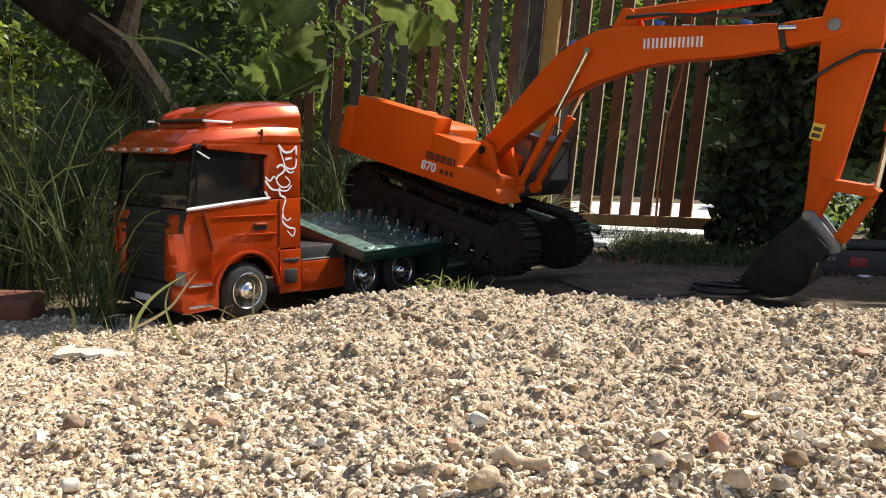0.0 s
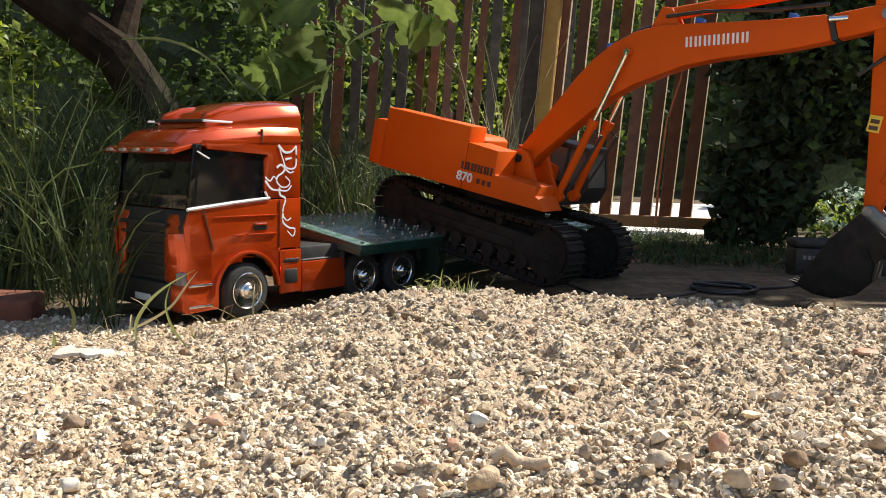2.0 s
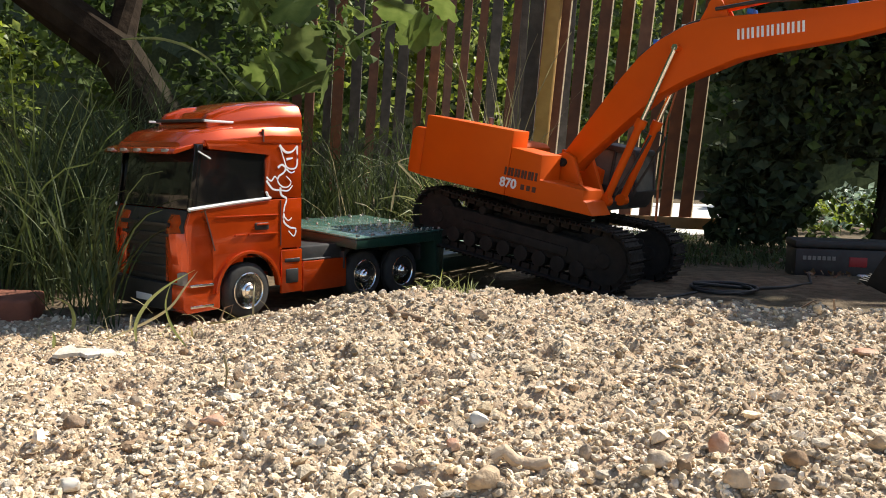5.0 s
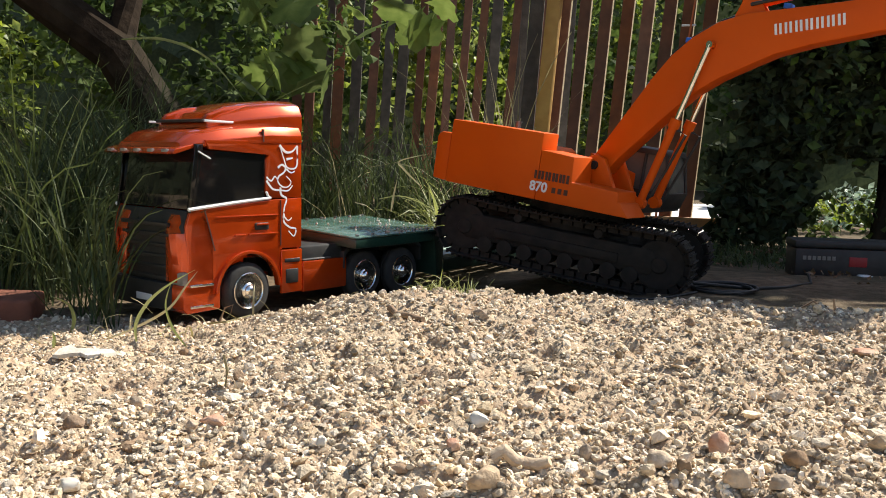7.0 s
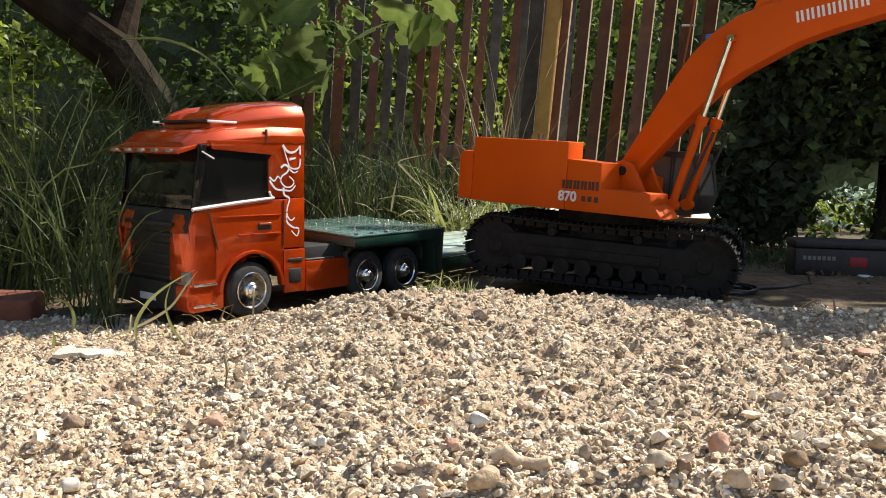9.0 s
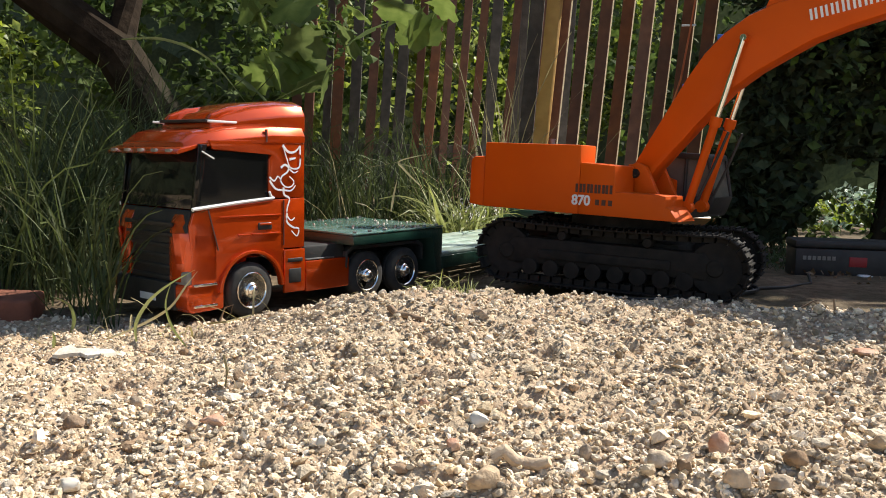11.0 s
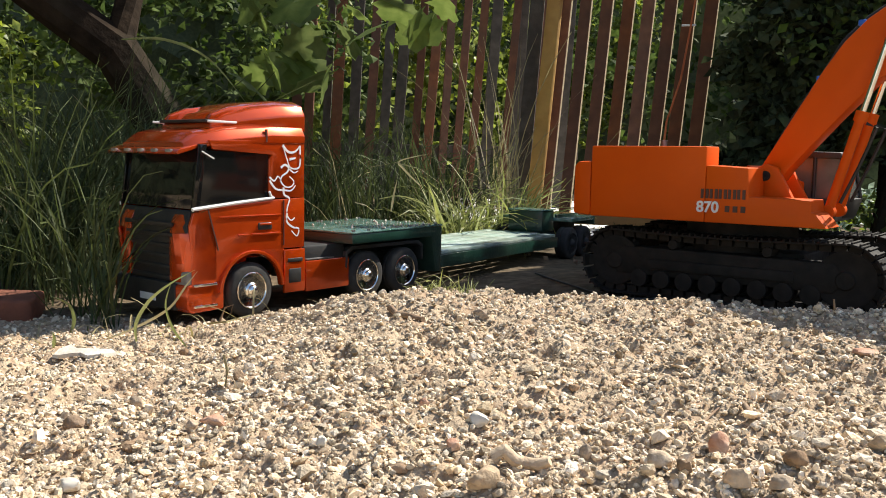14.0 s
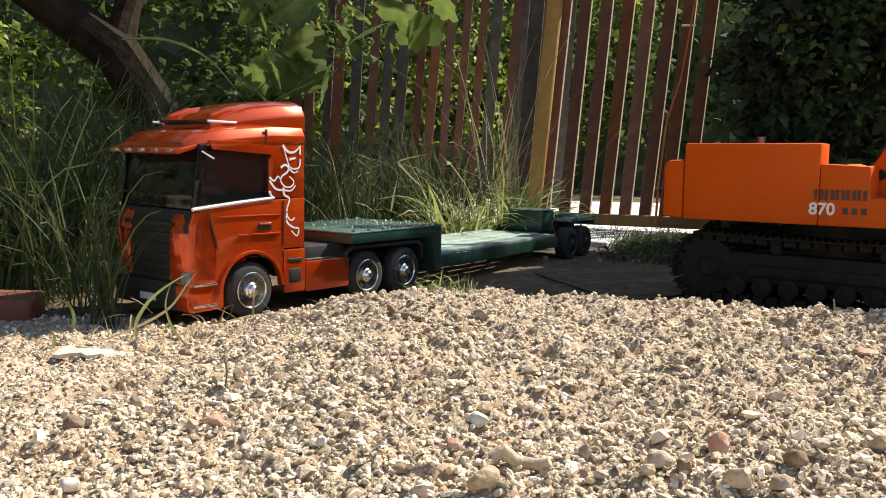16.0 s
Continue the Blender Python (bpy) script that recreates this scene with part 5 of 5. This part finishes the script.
STONES = (
    (850, 555, 1.0, 0.020, 0.017, M_ROCK, "small grey-brown stone on the gravel crest"), (1270, 787, 0.60, 0.022, 0.026, M_PINK, "pinkish brick-coloured stone"),
    (1305, 846, 0.54, 0.022, 0.019, M_ROCK, "rounded beige stone"), (855, 852, 0.53, 0.028, 0.022, M_ROCK, "blocky grey-beige stone"),
    (802, 790, 0.60, 0.015, 0.013, M_PINK, "small orange-pink stone"), (380, 742, 0.66, 0.026, 0.013, M_PINK, "flat reddish and white stone"),
    (1036, 812, 0.58, 0.012, 0.014, M_ROCK, "small rounded tan stone"), (1076, 785, 0.61, 0.012, 0.011, M_ROCK, "small pale pinkish stone"),
    (1370, 697, 0.72, 0.025, 0.011, M_ROCK, "flat pale beige stone"), (932, 718, 0.69, 0.022, 0.012, M_ROCK, "flat brown stone"),
    (1200, 641, 0.80, 0.015, 0.013, M_ROCK, "small round brown stone"), (424, 668, 0.80, 0.02, 0.015, M_DARKROCK, "dark brown stone"),
    (568, 780, 0.61, 0.012, 0.012, M_PALE, "small white stone"), (845, 741, 0.66, 0.022, 0.016, M_PALE, "pale cream stone"),
    (752, 713, 0.70, 0.011, 0.011, M_PINK, "small orange-brown stone"), (122, 866, 0.54, 0.02, 0.013, M_PALE, "white stone chip"),
    (1165, 812, 0.58, 0.024, 0.018, M_ROCK, "grey-brown stone lump"), (1208, 830, 0.56, 0.014, 0.013, M_DARKROCK, "small grey stone"),
    (1410, 810, 0.58, 0.02, 0.02, M_DARKROCK, "brown stone lump"), (243, 712, 0.70, 0.016, 0.016, M_ROCK, "tilted pale stone"),
    (325, 622, 0.93, 0.014, 0.013, M_DARKROCK, "small brown stone"), (1535, 622, 0.83, 0.032, 0.01, M_PINK, "flat pinkish stone slab"),
    (1220, 571, 0.93, 0.018, 0.011, M_DARKROCK, "dark stone in the gravel"), (1465, 709, 0.70, 0.014, 0.011, M_DARKROCK, "dark grey stone"),
    (700, 828, 0.56, 0.02, 0.01, M_DARKROCK, "dark brown flat stone"), (1112, 682, 0.74, 0.012, 0.009, M_DARKROCK, "small dark stone"),
    (555, 641, 0.86, 0.009, 0.007, M_PINK, "tiny orange brick fragment"), (340, 755, 0.64, 0.013, 0.011, M_ROCK, "small pale stone"),
    # Two brown lumps stand in for the shade of hollows in the gravel.
    (130, 748, 0.66, 0.022, 0.015, M_DARKROCK, "clod of brown soil"), (225, 790, 0.6, 0.022, 0.013, M_DARKROCK, "clod of brown soil"),
    (1015, 690, 0.73, 0.012, 0.009, M_DARKROCK, "small brown stone"), (465, 775, 0.62, 0.013, 0.01, M_DARKROCK, "small brown stone"),
    (1385, 868, 0.52, 0.022, 0.012, M_ROCK, "half-buried grey stone"), (1560, 790, 0.6, 0.02, 0.016, M_ROCK, "beige stone"))
for i, (px, py, y, w, h, m, lab) in enumerate(STONES):
    rock(px, py, y, w, h, i + 1, m, lab if len(lab.split()) > 3 else lab + " in the gravel")


def lay_stick(px0, py0, px1, py1, y, r, material, label, name="stick"):
    a, b = on_ground(px0, py0), on_ground(px1, py1)
    r *= a.y / y
    pts = []
    for k in range(6):
        p = a.lerp(b, k / 5)
        pts.append((p.x, p.y, ground_z(p.x, p.y) + r * 1.1 + 0.0015 * math.sin(k * 2.1)))
    bm = tube(pts, r, 10, r * 0.75)
    for v in bm.verts:
        v.co += noise.noise_vector(v.co * 90) * r * 0.35
    return tagged(mesh_ob(name, bm, material), label, "stick", "sticks on the gravel")


lay_stick(690, 556, 748, 574, 1.0, 0.0045, M_TWIG, "short brown stick on the gravel crest")
lay_stick(872, 826, 972, 838, 0.56, 0.0052, M_ROCK, "pale root-like stick in the gravel")
lay_stick(1318, 728, 1342, 752, 0.66, 0.0025, M_TWIG, "short brown twig in the gravel")

# pale curled bark chip
bm = bmesh.new()
outline = [(-0.034, -0.004), (-0.024, -0.013), (-0.012, -0.009), (-0.004, -0.002), (0.006, -0.012), (0.024, -0.011), (0.036, 0.001), (0.03, 0.006), (0.012, 0.003), (0.002, 0.012), (-0.01, 0.006), (-0.018, 0.014), (-0.03, 0.009)]
lo = [bm.verts.new((x, y, 0.0 + 0.004 * abs(math.sin(x * 90)))) for x, y in outline]
hi = [bm.verts.new((x * 0.95, y * 0.9, 0.0035 + 0.005 * abs(math.sin(x * 90)))) for x, y in outline]
bm.faces.new(lo[::-1])
bm.faces.new(hi)
for i in range(len(lo)):
    bm.faces.new((lo[i], lo[(i + 1) % len(lo)], hi[(i + 1) % len(lo)], hi[i]))
chip = mesh_ob("bark_chip", bm, M_PALE)
p = on_ground(150, 635)
chip.matrix_world = pose(p.x, p.y, ground_z(p.x, p.y) + 0.002, 14, 0, 8)
tagged(chip, "pale curled bark chip on the gravel", "bark chip")

# broken brick at the edge of the bank
bm = bevel(box(-0.09, -0.045, 0, 0.07, 0.045, 0.036), 0.006, 3)
for v in bm.verts:
    v.co += noise.noise_vector(v.co * 40) * 0.004
brick = mesh_ob("brick", bm, M_TERRA)
brick.matrix_world = pose(-0.66, 1.21, ground_z(-0.66, 1.21) - 0.004, 0, 2, 12)
tagged(brick, "worn terracotta brick on the shaded ground", "brick")

# black case with a red label
case = thing("battery_case", "black plastic battery case with red label on the ground", "case", pose(0.83, 1.76, ground_z(0.83, 1.76) - 0.003, 0, 0, -8))
part("case_body", box(-0.1, -0.04, 0, 0.1, 0.04, 0.062, 0.005), M_BLACK, case)
part("case_lid", box(-0.102, -0.042, 0.0625, 0.102, 0.042, 0.078, 0.004), M_BLACK, case)
part("red_label", box(0.005, -0.0415, 0.026, 0.04, -0.039, 0.046, 0.001), M_RED, case, "red label panel")
for k in range(7):
    part("label_bar", box(-0.085 + k * 0.0095, -0.0412, 0.038, -0.0785 + k * 0.0095, -0.039, 0.046), M_GREY, case)
part("case_plug", box(0.02, -0.07, 0.0, 0.045, -0.042, 0.012, 0.003), M_WHITE, case, "pale plug")

# coiled cable
pts = []
for k in range(70):
    a = k / 69 * 2 * math.pi * 2.4
    r = 0.052 + 0.005 * math.sin(a * 1.7)
    x, y = 0.475 + r * math.cos(a), 1.42 + r * 0.8 * math.sin(a)
    pts.append((x, y, ground_z(x, y) + 0.002 + 0.0012 * k / 12))
pts += [(0.53, 1.44, ground_z(0.53, 1.44) + 0.003), (0.6, 1.47, ground_z(0.6, 1.47) + 0.002), (0.68, 1.55, ground_z(0.68, 1.55) + 0.002), (0.74, 1.7, ground_z(0.74, 1.7) + 0.003)]
tagged(mesh_ob("coiled_cable", tube(pts, 0.0028, 7), M_BLACK), "black cable coiled on the shaded ground", "cable")

pts = [(x, y, ground_z(x, y) + 0.003) for x, y in ((0.19, 1.72), (0.205, 1.6), (0.235, 1.48), (0.268, 1.36), (0.33, 1.31), (0.42, 1.385))]
tagged(mesh_ob("loose_cable", tube(curve_points(pts), 0.002, 6), M_BLACK), "thin black cable trailing over the shaded soil", "cable")

# ---- motion of the things ----
EXC_ROWS = [
    (0.0, -0.0151, 1.5456, 0.2012, 0.85, 13.77, -34.73),
    (0.5, -0.0074, 1.5396, 0.1959, 0.26, 12.43, -34.55),
    (1.0, 0.0251, 1.5169, 0.1920, 0.02, 13.68, -34.32),
    (1.5, 0.0314, 1.5128, 0.1899, 0.35, 13.27, -34.61),
    (2.0, 0.0504, 1.4990, 0.1855, 0.11, 11.21, -34.75),
    (2.5, 0.0668, 1.4874, 0.1841, 0.09, 10.94, -35.29),
    (3.0, 0.0795, 1.4784, 0.1824, 0.00, 10.25, -36.04),
    (3.5, 0.0986, 1.4644, 0.1798, -0.34, 9.80, -36.92),
    (4.0, 0.1074, 1.4580, 0.1785, -0.10, 9.50, -36.79),
    (6.5, 0.1601, 1.4191, 0.1760, -0.06, 8.19, -36.78),
    (7.0, 0.1732, 1.4098, 0.1746, -0.60, 7.58, -36.92),
    (7.5, 0.1881, 1.3998, 0.1741, -0.18, 7.68, -37.08),
    (8.0, 0.1987, 1.3933, 0.1730, 0.07, 6.59, -37.23),
    (8.5, 0.2136, 1.3840, 0.1696, 0.10, 5.21, -37.29),
    (9.0, 0.2199, 1.3817, 0.1627, -0.69, 2.36, -37.38),
    (11.5, 0.2576, 1.3535, 0.1571, -0.51, 0.55, -37.67),
    (12.0, 0.2855, 1.3326, 0.1565, -0.41, -0.08, -36.94),
    (12.5, 0.3171, 1.3084, 0.1561, 0.47, 0.39, -36.72),
    (13.0, 0.3477, 1.2856, 0.1579, -0.18, -0.07, -36.87),
    (13.5, 0.3792, 1.2614, 0.1570, -0.01, -0.59, -37.37),
    (14.0, 0.4077, 1.2387, 0.1580, 0.18, -0.27, -37.96),
    (14.5, 0.4443, 1.2102, 0.1606, -0.03, -0.55, -37.46),
    (15.0, 0.4743, 1.1870, 0.1607, -0.03, -0.65, -37.02),
    (15.5, 0.5050, 1.1637, 0.1615, -0.03, -1.06, -36.46),
    (16.0, 0.5340, 1.1423, 0.1635, 0.25, -0.46, -35.74),
]


# turn of the undercarriage under the upper structure, in degrees
SLEW_ROWS = [(0.0, -5.0), (2.5, -5.0), (4.2, -4.0), (6.5, 9.0), (7.0, 11.0), (8.0, 14.0), (9.0, 15.5), (11.5, 9.0), (12.0, 7.0), (13.0, 2.0), (14.5, 0.0), (16.0, 0.0)]


def motions():
    rows = [(t, pose(x, y, z, rx, ry, rz) @ Matrix.Translation((0, 0.14, -BODY))) for t, x, y, z, rx, ry, rz in EXC_ROWS]
    walk(excavator, rows)
    for uc in slewing:
        walk(uc, [(t, pose(SLEW_AXIS, 0, 0, 0, 0, a) @ Matrix.Translation((-SLEW_AXIS, 0, 0))) for t, a in SLEW_ROWS])
    # distance driven
    gone, dist, last = [], 0.0, None
    for t, m in rows:
        p = m.translation
        if last is not None:
            dist += (p - last).length
        last = p.copy()
        gone.append((t, dist))
    times, along = [g[0] for g in gone], [g[1] for g in gone]
    at, total = track_loop(SHOES)
    steps = [k * 0.5 for k in range(33)]
    for w, x, yc in wheel_list:
        walk(w, [(t, pose(x, yc, 0.055, 0, math.degrees(np.interp(t, times, along) / 0.047), 0)) for t in steps])
    for sh, s0, yc in shoe_list:
        r = []
        for t in steps:
            x, z, a = at(s0 - float(np.interp(t, times, along)))
            r.append((t, pose(x, yc, z, 0, -a, 0)))
        walk(sh, r)
    fwd = Vector((math.cos(radians(HEAD)), math.sin(radians(HEAD)), 0))
    walk(truck, [(t, Matrix.Translation(fwd * d) @ TRUCK) for t, d in ((0, 0.008), (3.5, 0.008), (4.2, 0.006), (8.4, 0.006), (9.0, 0.0), (16.0, 0.0))])
    walk(trailer, [(t, TRAILER @ pose(0, 0, 0, -a, 0, 0)) for t, a in ((0, 14.0), (0.6, 13.5), (1.2, 12.5), (2.2, 9.0), (3.5, 6.0), (7.0, 4.0), (8.5, 3.5), (9.2, 2.6), (11.5, 0.8), (12.5, 0.0), (16.0, 0.0))])


motions()
